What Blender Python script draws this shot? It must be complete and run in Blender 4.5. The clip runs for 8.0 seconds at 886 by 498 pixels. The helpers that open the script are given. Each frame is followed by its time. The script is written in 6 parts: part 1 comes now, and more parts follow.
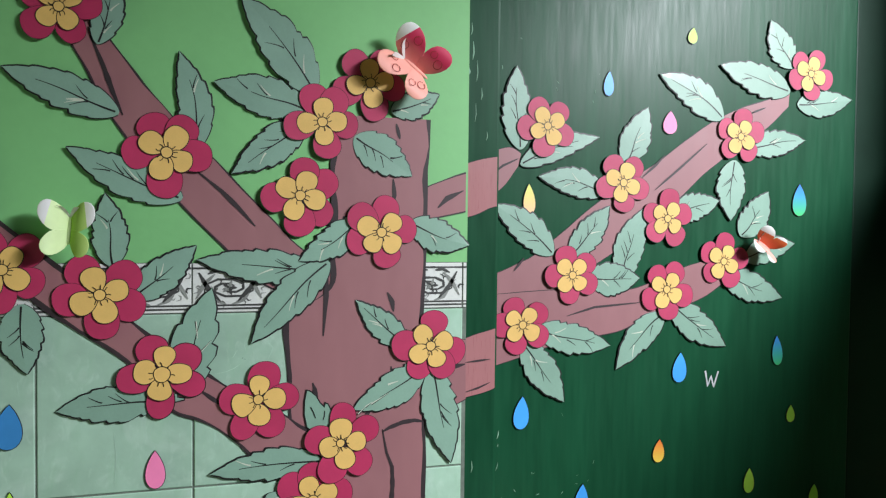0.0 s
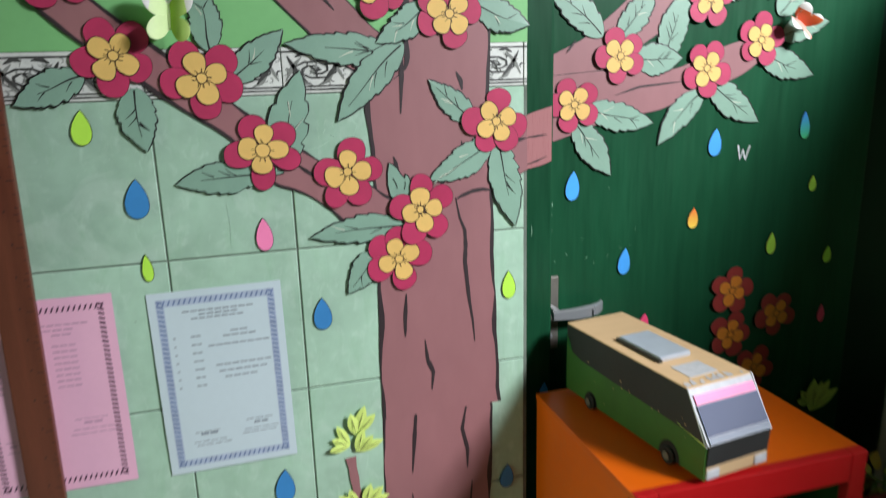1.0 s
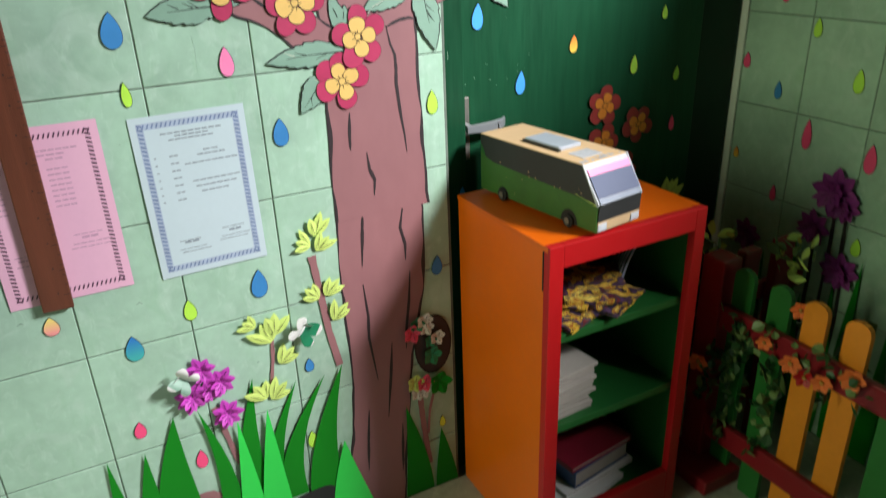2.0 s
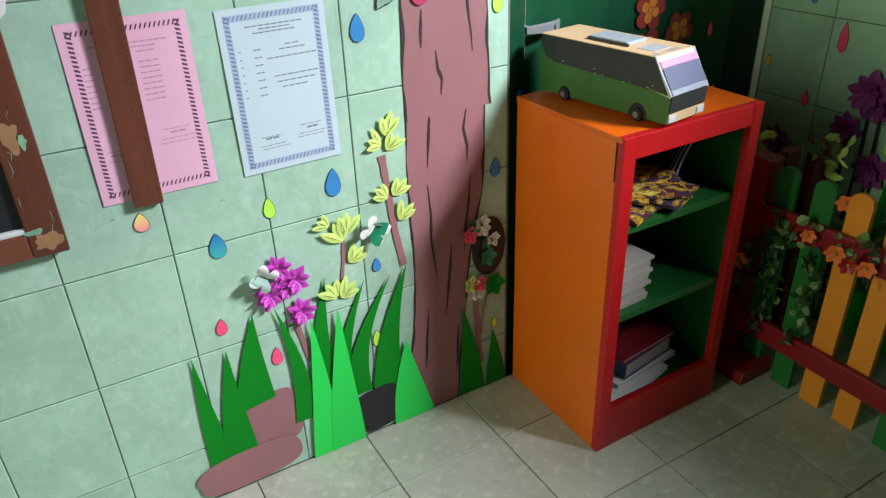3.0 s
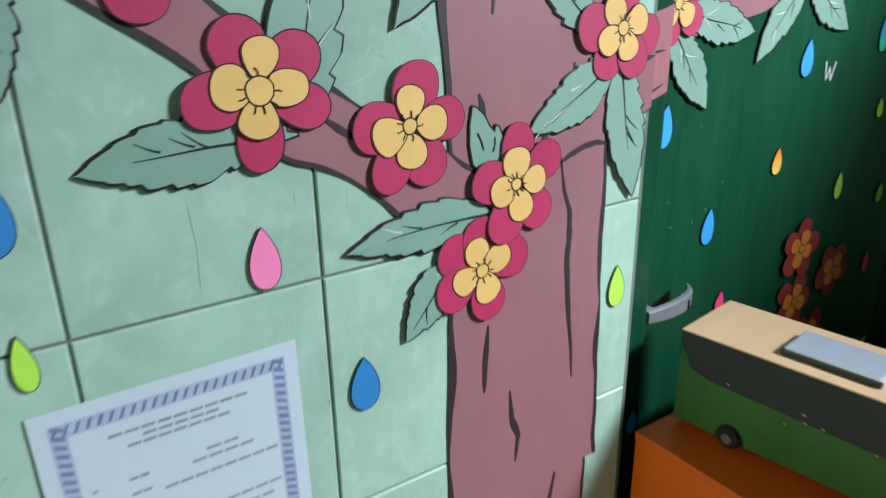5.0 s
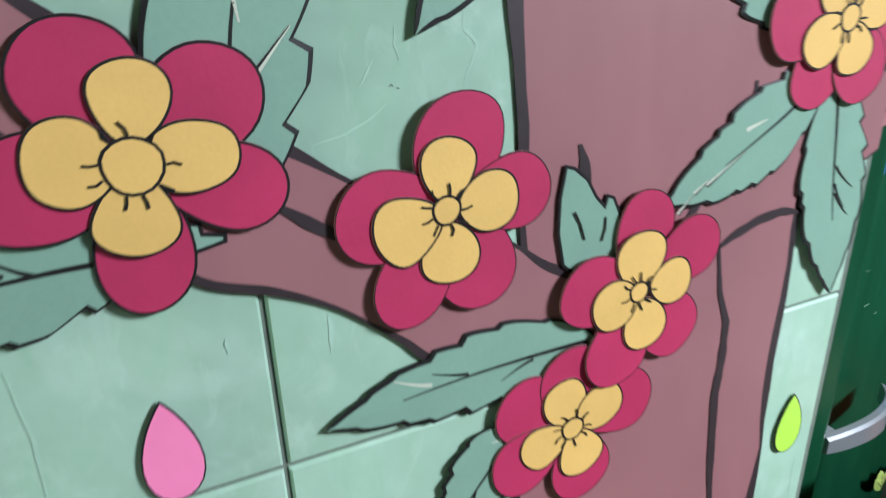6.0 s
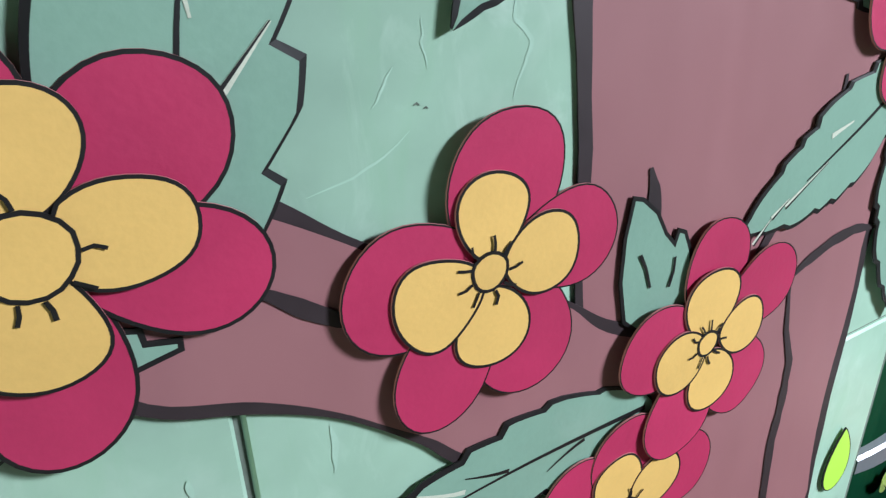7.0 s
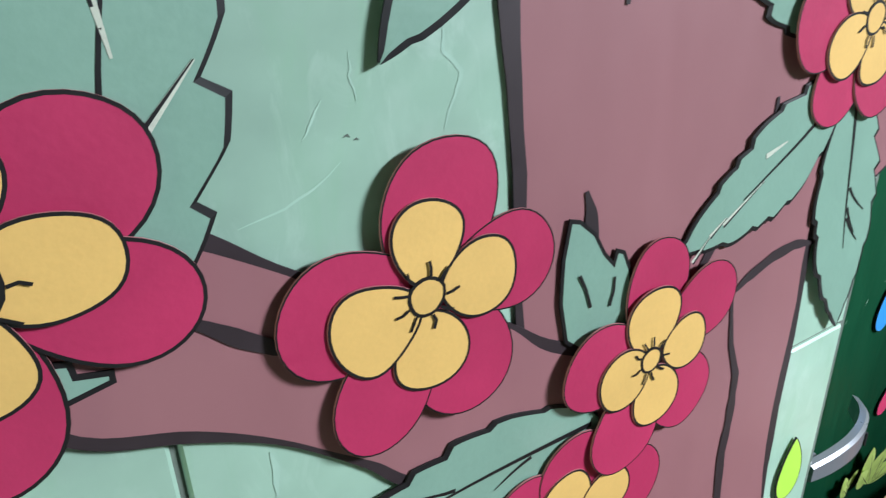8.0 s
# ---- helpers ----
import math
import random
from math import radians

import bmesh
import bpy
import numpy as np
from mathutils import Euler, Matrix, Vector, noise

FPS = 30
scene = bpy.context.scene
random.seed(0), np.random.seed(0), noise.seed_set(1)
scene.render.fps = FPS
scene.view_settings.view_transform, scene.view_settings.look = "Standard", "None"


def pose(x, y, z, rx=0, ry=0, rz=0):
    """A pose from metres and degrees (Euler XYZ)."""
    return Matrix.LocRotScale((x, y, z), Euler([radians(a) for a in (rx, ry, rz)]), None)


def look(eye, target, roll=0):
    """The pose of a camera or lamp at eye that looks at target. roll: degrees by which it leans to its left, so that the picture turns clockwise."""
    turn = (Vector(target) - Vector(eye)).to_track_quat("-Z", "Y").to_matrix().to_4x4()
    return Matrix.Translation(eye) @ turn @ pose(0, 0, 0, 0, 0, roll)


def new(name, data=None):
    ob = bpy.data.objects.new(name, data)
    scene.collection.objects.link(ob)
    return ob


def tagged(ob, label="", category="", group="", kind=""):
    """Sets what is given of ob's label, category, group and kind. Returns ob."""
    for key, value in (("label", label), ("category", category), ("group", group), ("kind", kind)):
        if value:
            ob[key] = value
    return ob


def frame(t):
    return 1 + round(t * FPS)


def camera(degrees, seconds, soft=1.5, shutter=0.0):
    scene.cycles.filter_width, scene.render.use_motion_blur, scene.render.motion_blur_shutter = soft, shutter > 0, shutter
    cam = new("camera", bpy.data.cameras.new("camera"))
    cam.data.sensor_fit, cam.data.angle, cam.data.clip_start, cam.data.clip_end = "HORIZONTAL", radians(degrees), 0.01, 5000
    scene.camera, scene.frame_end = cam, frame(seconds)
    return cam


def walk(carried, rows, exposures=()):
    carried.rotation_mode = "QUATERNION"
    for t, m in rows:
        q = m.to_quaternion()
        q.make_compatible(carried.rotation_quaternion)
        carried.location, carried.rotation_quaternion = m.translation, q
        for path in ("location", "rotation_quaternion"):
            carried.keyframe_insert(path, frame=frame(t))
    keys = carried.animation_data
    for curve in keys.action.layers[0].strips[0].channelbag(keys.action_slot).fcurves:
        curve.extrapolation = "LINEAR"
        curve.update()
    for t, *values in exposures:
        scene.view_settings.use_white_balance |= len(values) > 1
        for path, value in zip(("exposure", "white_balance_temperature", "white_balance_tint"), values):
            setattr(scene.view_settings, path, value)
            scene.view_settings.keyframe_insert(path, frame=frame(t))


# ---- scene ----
cam = camera(63.3, 8.0, 1.2, 0.36)
PATH = [
    (0, (0.267, -1.092, 1.524), (0.817, 0.83, 1.468), 0.6),
    (0.2, (0.261, -1.106, 1.514), (0.81, 0.817, 1.498), 0.5),
    (0.3, (0.25, -1.115, 1.493), (0.792, 0.81, 1.509), -0.3),
    (0.5, (0.221, -1.128, 1.472), (0.669, 0.817, 1.342), -0.9),
    (0.7, (0.193, -1.129, 1.482), (0.621, 0.792, 1.123), -1.2),
    (1, (0.122, -1.187, 1.44), (0.651, 0.675, 0.939), -1.6),
    (1.3, (0.052, -1.306, 1.442), (0.601, 0.506, 0.794), -1.2),
    (1.5, (-0.004, -1.362, 1.422), (0.678, 0.383, 0.723), -1.8),
    (1.7, (-0.044, -1.392, 1.422), (0.635, 0.334, 0.672), -3.3),
    (2, (-0.121, -1.407, 1.396), (0.707, 0.217, 0.573), -2.2),
    (2.2, (-0.189, -1.403, 1.381), (0.661, 0.173, 0.489), -2.6),
    (3.3, (-0.367, -1.333, 1.326), (0.495, 0.19, 0.358), -2.1),
    (3.5, (-0.362, -1.26, 1.33), (0.453, 0.327, 0.426), -2.9),
    (3.7, (-0.321, -1.16, 1.365), (0.541, 0.413, 0.48), -1.9),
    (4, (-0.248, -1.034, 1.372), (0.601, 0.6, 0.593), -3.3),
    (4.3, (-0.19, -0.901, 1.393), (0.667, 0.727, 0.608), -1.7),
    (4.5, (-0.14, -0.799, 1.378), (0.775, 0.812, 0.628), -1.6),
    (4.7, (-0.096, -0.68, 1.394), (0.945, 0.871, 0.681), -0.9),
    (5.8, (0.134, -0.353, 1.375), (1.058, 1.285, 0.694), -3.3),
    (6, (0.16, -0.3, 1.391), (0.924, 1.366, 0.591), -1.9),
    (6.2, (0.167, -0.258, 1.399), (0.937, 1.391, 0.569), -2.2),
    (6.5, (0.168, -0.216, 1.397), (0.991, 1.403, 0.56), -2.8),
    (7, (0.172, -0.189, 1.386), (1.081, 1.364, 0.514), -1.9),
    (7.5, (0.178, -0.189, 1.386), (1.105, 1.364, 0.531), -2.1),
    (8, (0.183, -0.199, 1.392), (1.153, 1.334, 0.549), -1.9),
]
walk(cam, [(t, look(eye, target, roll)) for t, eye, target, roll in PATH],
     [(0, -0.42, 6500, 10), (0.5, -0.39, 6600, 10), (1, -0.26, 6650, 10), (1.5, -0.08, 6750, 10), (2.0, 0.14, 6850, 10), (2.2, 0.25, 6700, 10), (3.3, 0.25, 6350, 10), (3.5, 0.18, 6250, 10), (4.0, 0.02, 6100, 10), (4.5, -0.15, 6050, 10), (4.7, -0.16, 6000, 10), (6, -0.1, 6100, 10), (6.5, -0.06, 6100, 10), (7, -0.06, 6100, 10), (8, -0.06, 6100, 10)])

# ---- light ----
FLOOR = -0.03
world = bpy.data.worlds.new("World")
scene.world = world
world.use_nodes = True
wn = world.node_tree.nodes
sky = wn.new("ShaderNodeTexSky")
sky.sky_type, sky.sun_disc = "NISHITA", False
sky.sun_elevation, sky.sun_rotation = radians(35), radians(140)
world.node_tree.links.new(sky.outputs["Color"], wn["Background"].inputs["Color"])
wn["Background"].inputs["Strength"].default_value = 0.07

sun_data = bpy.data.lights.new("sun", "SUN")
sun_data.energy, sun_data.angle, sun_data.color = 0.5, radians(12), (0.98, 0.98, 1.0)
sun = new("sun", sun_data)
sun.matrix_basis = look((1.0, -1.2, 1.1), (0, 0, 0))


def area_lamp(name, eye, target, w, h, watts, colour):
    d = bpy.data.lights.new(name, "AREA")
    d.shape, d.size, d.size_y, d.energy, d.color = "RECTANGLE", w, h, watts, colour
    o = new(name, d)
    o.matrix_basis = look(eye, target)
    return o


# unseen green-yellow fill lamp, added to light the west-facing sides
area_lamp("daylight_side_door", (-2.7, -0.48, 1.7), (1.5, -0.4, 0.7), 0.66, 1.7, 36, (0.82, 1.0, 0.62))
area_lamp("daylight_high_window", (2.35, -2.2, 2.72), (0.3, 0.0, 1.15), 0.82, 0.36, 224, (0.89, 0.945, 1.0))


# ---- materials ----
def srgb(r, g, b):
    return tuple(((c / 255) / 12.92 if c < 11 else (((c / 255) + 0.055) / 1.055) ** 2.4) for c in (r, g, b)) + (1.0,)


def material(name, colour, rough=0.6, vary=0.12, scale=6.0, fine=90.0, bump=0.05, metal=0.0, spec=0.5, stretch=(1, 1, 1), hue=0.0, coat=0.0):
    """A painted or paper surface with blotches, grain and a fine relief."""
    m = bpy.data.materials.new(name)
    m.use_nodes = True
    nt = m.node_tree
    n, link = nt.nodes, nt.links.new
    b = n["Principled BSDF"]
    mp = n.new("ShaderNodeMapping")
    mp.inputs["Scale"].default_value = stretch
    geo = n.new("ShaderNodeNewGeometry")
    link(geo.outputs["Position"], mp.inputs["Vector"])
    big, small = n.new("ShaderNodeTexNoise"), n.new("ShaderNodeTexNoise")
    for node, sc, det in ((big, scale, 3.0), (small, fine, 4.0)):
        node.inputs["Scale"].default_value, node.inputs["Detail"].default_value = sc, det
        link(mp.outputs["Vector"], node.inputs["Vector"])
    info = n.new("ShaderNodeObjectInfo")
    add = n.new("ShaderNodeMath")
    add.operation = "MULTIPLY_ADD"
    link(small.outputs["Fac"], add.inputs[0])
    add.inputs[1].default_value = 0.5
    link(big.outputs["Fac"], add.inputs[2])
    rnd = n.new("ShaderNodeMath")
    rnd.operation = "MULTIPLY_ADD"
    link(info.outputs["Random"], rnd.inputs[0])
    rnd.inputs[1].default_value = 0.35
    link(add.outputs[0], rnd.inputs[2])
    ramp = n.new("ShaderNodeMapRange")
    link(rnd.outputs[0], ramp.inputs["Value"])
    ramp.inputs["From Min"].default_value, ramp.inputs["From Max"].default_value = 0.55, 1.3
    mix = n.new("ShaderNodeMix")
    mix.data_type = "RGBA"
    c = srgb(*colour)
    mix.inputs["A"].default_value = tuple(x * (1 - vary) for x in c[:3]) + (1,)
    mix.inputs["B"].default_value = (min(1, c[0] * (1 + vary * (1 + hue))), min(1, c[1] * (1 + vary)), min(1, c[2] * (1 + vary * (1 - hue))), 1)
    link(ramp.outputs["Result"], mix.inputs["Factor"])
    link(mix.outputs["Result"], b.inputs["Base Color"])
    rr = n.new("ShaderNodeMapRange")
    link(small.outputs["Fac"], rr.inputs["Value"])
    rr.inputs["To Min"].default_value, rr.inputs["To Max"].default_value = max(0.03, rough - 0.1), min(1, rough + 0.1)
    link(rr.outputs["Result"], b.inputs["Roughness"])
    b.inputs["Metallic"].default_value = metal
    b.inputs["Specular IOR Level"].default_value = spec
    b.inputs["Coat Weight"].default_value = coat
    if bump:
        bp = n.new("ShaderNodeBump")
        bp.inputs["Strength"].default_value, bp.inputs["Distance"].default_value = bump, 0.004
        link(add.outputs[0], bp.inputs["Height"])
        link(bp.outputs["Normal"], b.inputs["Normal"])
    return m


def blend_paper(name, top, bottom, size, low=None, axis="Z"):
    """Paper printed with a colour that runs into another over its height or width."""
    m = bpy.data.materials.new(name)
    m.use_nodes = True
    nt = m.node_tree
    n, link = nt.nodes, nt.links.new
    tc, sep, mix = n.new("ShaderNodeTexCoord"), n.new("ShaderNodeSeparateXYZ"), n.new("ShaderNodeMix")
    link(tc.outputs["Object"], sep.inputs[0])
    rng = n.new("ShaderNodeMapRange")
    link(sep.outputs[axis], rng.inputs["Value"])
    rng.inputs["From Min"].default_value, rng.inputs["From Max"].default_value = (-size if low is None else low), size
    mix.data_type = "RGBA"
    link(rng.outputs["Result"], mix.inputs["Factor"])
    mix.inputs["A"].default_value, mix.inputs["B"].default_value = srgb(*bottom), srgb(*top)
    link(mix.outputs["Result"], n["Principled BSDF"].inputs["Base Color"])
    n["Principled BSDF"].inputs["Roughness"].default_value = 0.6
    return m


def tile_material(name, colour, vein, rough=0.33):
    """Glazed tile: cloudy marbling, faint pale veins and smears of old glue."""
    m = material(name, colour, rough, 0.2, 7.0, 42.0, 0.04)
    nt = m.node_tree
    n, link = nt.nodes, nt.links.new
    b = n["Principled BSDF"]
    old = b.inputs["Base Color"].links[0].from_socket
    geo = n.new("ShaderNodeNewGeometry")
    warp = n.new("ShaderNodeTexNoise")
    warp.inputs["Scale"].default_value, warp.inputs["Detail"].default_value, warp.inputs["Distortion"].default_value = 9.0, 5.0, 1.6
    info = n.new("ShaderNodeObjectInfo")
    off = n.new("ShaderNodeVectorMath")
    off.operation = "MULTIPLY_ADD"
    link(info.outputs["Random"], off.inputs[0])
    off.inputs[1].default_value = (7, 5, 9)
    link(geo.outputs["Position"], off.inputs[2])
    link(off.outputs[0], warp.inputs["Vector"])
    edge = n.new("ShaderNodeMapRange")
    edge.inputs["From Min"].default_value, edge.inputs["From Max"].default_value = 0.56, 0.68
    link(warp.outputs["Fac"], edge.inputs["Value"])
    fac = n.new("ShaderNodeMath")
    fac.operation = "MULTIPLY"
    fac.inputs[1].default_value = 0.36
    link(edge.outputs["Result"], fac.inputs[0])
    mix = n.new("ShaderNodeMix")
    mix.data_type = "RGBA"
    link(fac.outputs[0], mix.inputs["Factor"])
    link(old, mix.inputs["A"])
    mix.inputs["B"].default_value = srgb(*vein)
    last = mix.outputs["Result"]
    # small pale smears of rubbed-off glue, and greener runs that go down the tile
    pale, run = tuple(min(255, c + 14) for c in vein), (colour[0] - 26, colour[1] - 12, colour[2] - 28)
    for tint, size, stretch, low, high, most in ((pale, 30.0, (1.5, 1, 0.8), 0.54, 0.68, 0.27), (run, 17.0, (2.2, 1, 0.55), 0.54, 0.72, 0.3)):
        mp, tex, rng, amt, layer = n.new("ShaderNodeMapping"), n.new("ShaderNodeTexNoise"), n.new("ShaderNodeMapRange"), n.new("ShaderNodeMath"), n.new("ShaderNodeMix")
        mp.inputs["Scale"].default_value = stretch
        link(off.outputs[0], mp.inputs["Vector"])
        link(mp.outputs["Vector"], tex.inputs["Vector"])
        tex.inputs["Scale"].default_value, tex.inputs["Detail"].default_value, tex.inputs["Roughness"].default_value, tex.inputs["Distortion"].default_value = size, 7.0, 0.62, 0.9
        rng.inputs["From Min"].default_value, rng.inputs["From Max"].default_value = low, high
        link(tex.outputs["Fac"], rng.inputs["Value"])
        amt.operation = "MULTIPLY"
        amt.inputs[1].default_value = most
        link(rng.outputs["Result"], amt.inputs[0])
        layer.data_type = "RGBA"
        link(amt.outputs[0], layer.inputs["Factor"])
        link(last, layer.inputs["A"])
        layer.inputs["B"].default_value = srgb(*tint)
        last = layer.outputs["Result"]
    link(last, b.inputs["Base Color"])
    return m


M_TILE = tile_material("glazed green tile", (160, 191, 171), (186, 208, 194))
M_GROUT = material("dirty grout", (106, 116, 106), 0.9, 0.4, 20, 200, 0.4)
M_PAINT = material("light green wall paint", (126, 190, 124), 0.55, 0.08, 3, 60, 0.12)
# M_DULL and M_CEIL: tones of unseen surfaces, set by how much they bounce
M_DULL = material("dull green bounce tone", (112, 130, 98), 0.8, 0.1, 3, 60, 0.1)
M_CEIL = material("grey ceiling bounce tone", (146, 148, 134), 0.85, 0.12, 2, 40, 0.1)
M_WHITE = material("white wall paint", (215, 220, 212), 0.7, 0.06, 3, 60, 0.1)
M_BORDER = material("grey printed border tile", (214, 215, 211), 0.3, 0.1, 40, 160, 0.05)
M_BORDER_INK = material("dark print", (70, 70, 69), 0.4, 0.3, 60, 200, 0.02)
M_BORDER_GREY = material("grey print", (136, 138, 134), 0.4, 0.25, 60, 200, 0.02)
M_FLOOR = tile_material("white floor tile", (172, 171, 162), (186, 185, 177), 0.25)
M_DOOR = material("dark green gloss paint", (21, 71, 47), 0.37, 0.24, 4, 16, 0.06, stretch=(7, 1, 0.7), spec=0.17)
# door green darkened for the dim right jamb and upper east wall
M_DOOR_DARK = material("darkened green paint", (17, 48, 34), 0.5, 0.25, 6, 40, 0.2, spec=0.2)
M_SCUFF = material("bare scratches", (120, 160, 135), 0.7, 0.3, 80, 200, 0.1)
M_INK = material("black marker ink", (20, 18, 20), 0.5, 0.2, 30, 200, 0.0)
M_BARK = material("mauve brown laminated card", (150, 102, 106), 0.5, 0.09, 6, 26, 0.03, stretch=(2.2, 1, 0.8))
M_BARK_D = material("dark brown ink wash", (48, 37, 41), 0.55, 0.15, 30, 120, 0.0)
M_LEAF = material("sage green card", (129, 162, 145), 0.44, 0.1, 22, 300, 0.05, spec=0.6, coat=0.15)
M_CORE = material("cut card edge", (164, 104, 106), 0.8, 0.15, 60, 300, 0.1)
M_SLIT = material("torn paper edge", (196, 200, 184), 0.8, 0.15, 60, 300, 0.2)
M_RED = material("crimson card", (178, 46, 88), 0.52, 0.11, 34, 420, 0.05)
M_YELLOW = material("mustard card", (222, 180, 104), 0.58, 0.09, 30, 420, 0.05)
M_RED_O = material("red brown card", (150, 46, 44), 0.55, 0.08, 10, 150, 0.02)
M_ORANGE_O = material("deep orange card", (216, 130, 40), 0.55, 0.08, 10, 150, 0.02)
M_GRASS = material("deep green card", (0, 124, 24), 0.7, 0.1, 6, 120, 0.02, spec=0.25)
M_GRASS_L = material("bright green card", (36, 208, 80), 0.5, 0.06, 6, 120, 0.02)
M_SPROUT = material("lime card", (210, 231, 126), 0.55, 0.1, 20, 120, 0.02)
M_PURPLE = material("purple card", (200, 68, 186), 0.55, 0.12, 20, 120, 0.02)
# M_PURPLE scaled down, so the east wall's shade sits in the colour
M_PURPLE_SHADE = material("shade-darkened purple card", (140, 46, 132), 0.6, 0.15, 20, 120, 0.02)
M_BLACK = material("black card", (28, 30, 32), 0.6, 0.15, 10, 120, 0.02)
M_PINKHOT = material("hot pink card", (240, 78, 118), 0.5, 0.08, 20, 120, 0.0)
M_CREAM = material("white card", (226, 224, 222), 0.55, 0.05, 20, 120, 0.0)
M_TEAL = material("emerald card", (24, 130, 92), 0.5, 0.1, 20, 120, 0.0)
M_WOOD = material("red brown varnished wood", (92, 48, 34), 0.4, 0.3, 4, 60, 0.15, stretch=(14, 14, 1))
M_WOOD_H = material("varnished wood rail", (108, 60, 42), 0.4, 0.3, 4, 60, 0.15, stretch=(1, 14, 14))
M_WOOD_LIGHT = material("worn pale wood", (150, 110, 76), 0.6, 0.25, 10, 80, 0.2)
M_SLATE = material("blackboard slate", (26, 28, 34), 0.55, 0.35, 5, 60, 0.05)
M_CHALK = material("chalk", (196, 196, 200), 0.95, 0.15, 60, 300, 0.3)
M_ORANGE = material("orange gloss paint", (222, 97, 11), 0.34, 0.1, 5, 70, 0.06)
M_REDPAINT = material("red gloss paint", (174, 16, 22), 0.42, 0.12, 6, 70, 0.06)
M_CASEGREEN = material("green paint", (26, 92, 40), 0.45, 0.15, 6, 70, 0.08)
M_FENCE_RED = material("dark red fence paint", (132, 22, 32), 0.4, 0.2, 6, 70, 0.08)
M_FENCE_GREEN = material("green fence paint", (30, 104, 42), 0.45, 0.2, 6, 70, 0.08)
M_FENCE_ORANGE = material("orange fence paint", (230, 136, 40), 0.4, 0.12, 6, 70, 0.08)
M_KRAFT = material("brown cardboard", (204, 170, 130), 0.75, 0.08, 8, 200, 0.05, stretch=(1, 8, 1))
M_BUSGREEN = material("green paint on cardboard", (50, 94, 36), 0.5, 0.28, 14, 120, 0.06)
M_BUSBLACK = material("charcoal card", (44, 45, 46), 0.5, 0.25, 12, 120, 0.03)
M_GLASSY = material("grey film", (84, 90, 116), 0.55, 0.04, 5, 12, 0.0, spec=0.3)
M_SILL = material("slate grey strip", (128, 134, 150), 0.5, 0.15, 30, 90, 0.03)
M_SILVER = material("silver foil card", (186, 194, 208), 0.35, 0.1, 30, 90, 0.03, metal=0.3)
M_TAPE = material("clear glossy tape", (190, 190, 196), 0.2, 0.1, 60, 120, 0.1)
M_RUBBER = material("black wheel", (20, 20, 22), 0.6, 0.2, 30, 120, 0.02)
M_CHROME = material("brushed steel", (176, 178, 184), 0.3, 0.04, 8, 20, 0.0, metal=0.6)
M_IRON = material("dark aged metal", (128, 124, 118), 0.5, 0.25, 20, 200, 0.1, metal=0.6)
M_SHEET = material("white laminated sheet", (194, 208, 216), 0.35, 0.04, 6, 120, 0.01)
M_SHEETPINK = material("pink sheet", (226, 172, 198), 0.5, 0.05, 6, 120, 0.01)
M_SLATEBLUE = material("blue grey print", (168, 180, 202), 0.5, 0.15, 60, 200, 0.0)
M_NAVY = material("navy print", (110, 126, 162), 0.5, 0.2, 60, 200, 0.0)
M_PRINT = material("grey print lines", (128, 136, 148), 0.6, 0.2, 60, 200, 0.0)
M_PRINT_P = material("mauve print lines", (184, 138, 164), 0.6, 0.2, 60, 200, 0.0)
M_PINKINK = material("plum print", (92, 58, 80), 0.5, 0.2, 60, 200, 0.0)
M_PAPER = material("stacked white paper", (166, 158, 150), 0.8, 0.1, 20, 300, 0.1)
M_BOOKBLUE = material("blue book cover", (44, 74, 122), 0.4, 0.15, 20, 120, 0.02)
M_BOOKRED = material("red book cover", (142, 34, 52), 0.4, 0.15, 20, 120, 0.02)
M_MAGYELLOW = material("yellow magazine print", (158, 128, 54), 0.35, 0.35, 30, 120, 0.02, hue=0.6)


def picture_print(name, colours, scale):
    """Glossy printed pages: blotches of several inks."""
    m = bpy.data.materials.new(name)
    m.use_nodes = True
    n, link = m.node_tree.nodes, m.node_tree.links.new
    b = n["Principled BSDF"]
    geo, info, off = n.new("ShaderNodeNewGeometry"), n.new("ShaderNodeObjectInfo"), n.new("ShaderNodeVectorMath")
    off.operation = "MULTIPLY_ADD"
    link(info.outputs["Random"], off.inputs[0])
    off.inputs[1].default_value = (3, 5, 7)
    link(geo.outputs["Position"], off.inputs[2])
    tex = n.new("ShaderNodeTexNoise")
    tex.inputs["Scale"].default_value, tex.inputs["Detail"].default_value, tex.inputs["Distortion"].default_value = scale, 2.0, 1.2
    link(off.outputs[0], tex.inputs["Vector"])
    ramp = n.new("ShaderNodeValToRGB")
    ramp.color_ramp.interpolation = "CONSTANT"
    el = ramp.color_ramp.elements
    while len(el) < len(colours):
        el.new(0.5)
    for i, c in enumerate(colours):
        el[i].position, el[i].color = 0.3 + 0.4 * i / len(colours), srgb(*c)
    link(tex.outputs["Fac"], ramp.inputs["Fac"])
    link(ramp.outputs["Color"], b.inputs["Base Color"])
    b.inputs["Roughness"].default_value = 0.35
    return m


M_MAG = picture_print("printed magazine pages", [(48, 30, 34), (112, 44, 46), (58, 54, 68), (84, 58, 96), (60, 44, 34), (206, 168, 60), (168, 100, 46), (228, 202, 96), (120, 100, 70)], 24.0)
M_VINE = material("plastic leaf", (100, 122, 70), 0.45, 0.3, 30, 120, 0.05)
M_VINE_D = material("dark plastic leaf", (36, 74, 38), 0.45, 0.3, 30, 120, 0.05)
M_CLOTHORANGE = material("orange cloth petal", (232, 112, 52), 0.7, 0.15, 30, 200, 0.05)
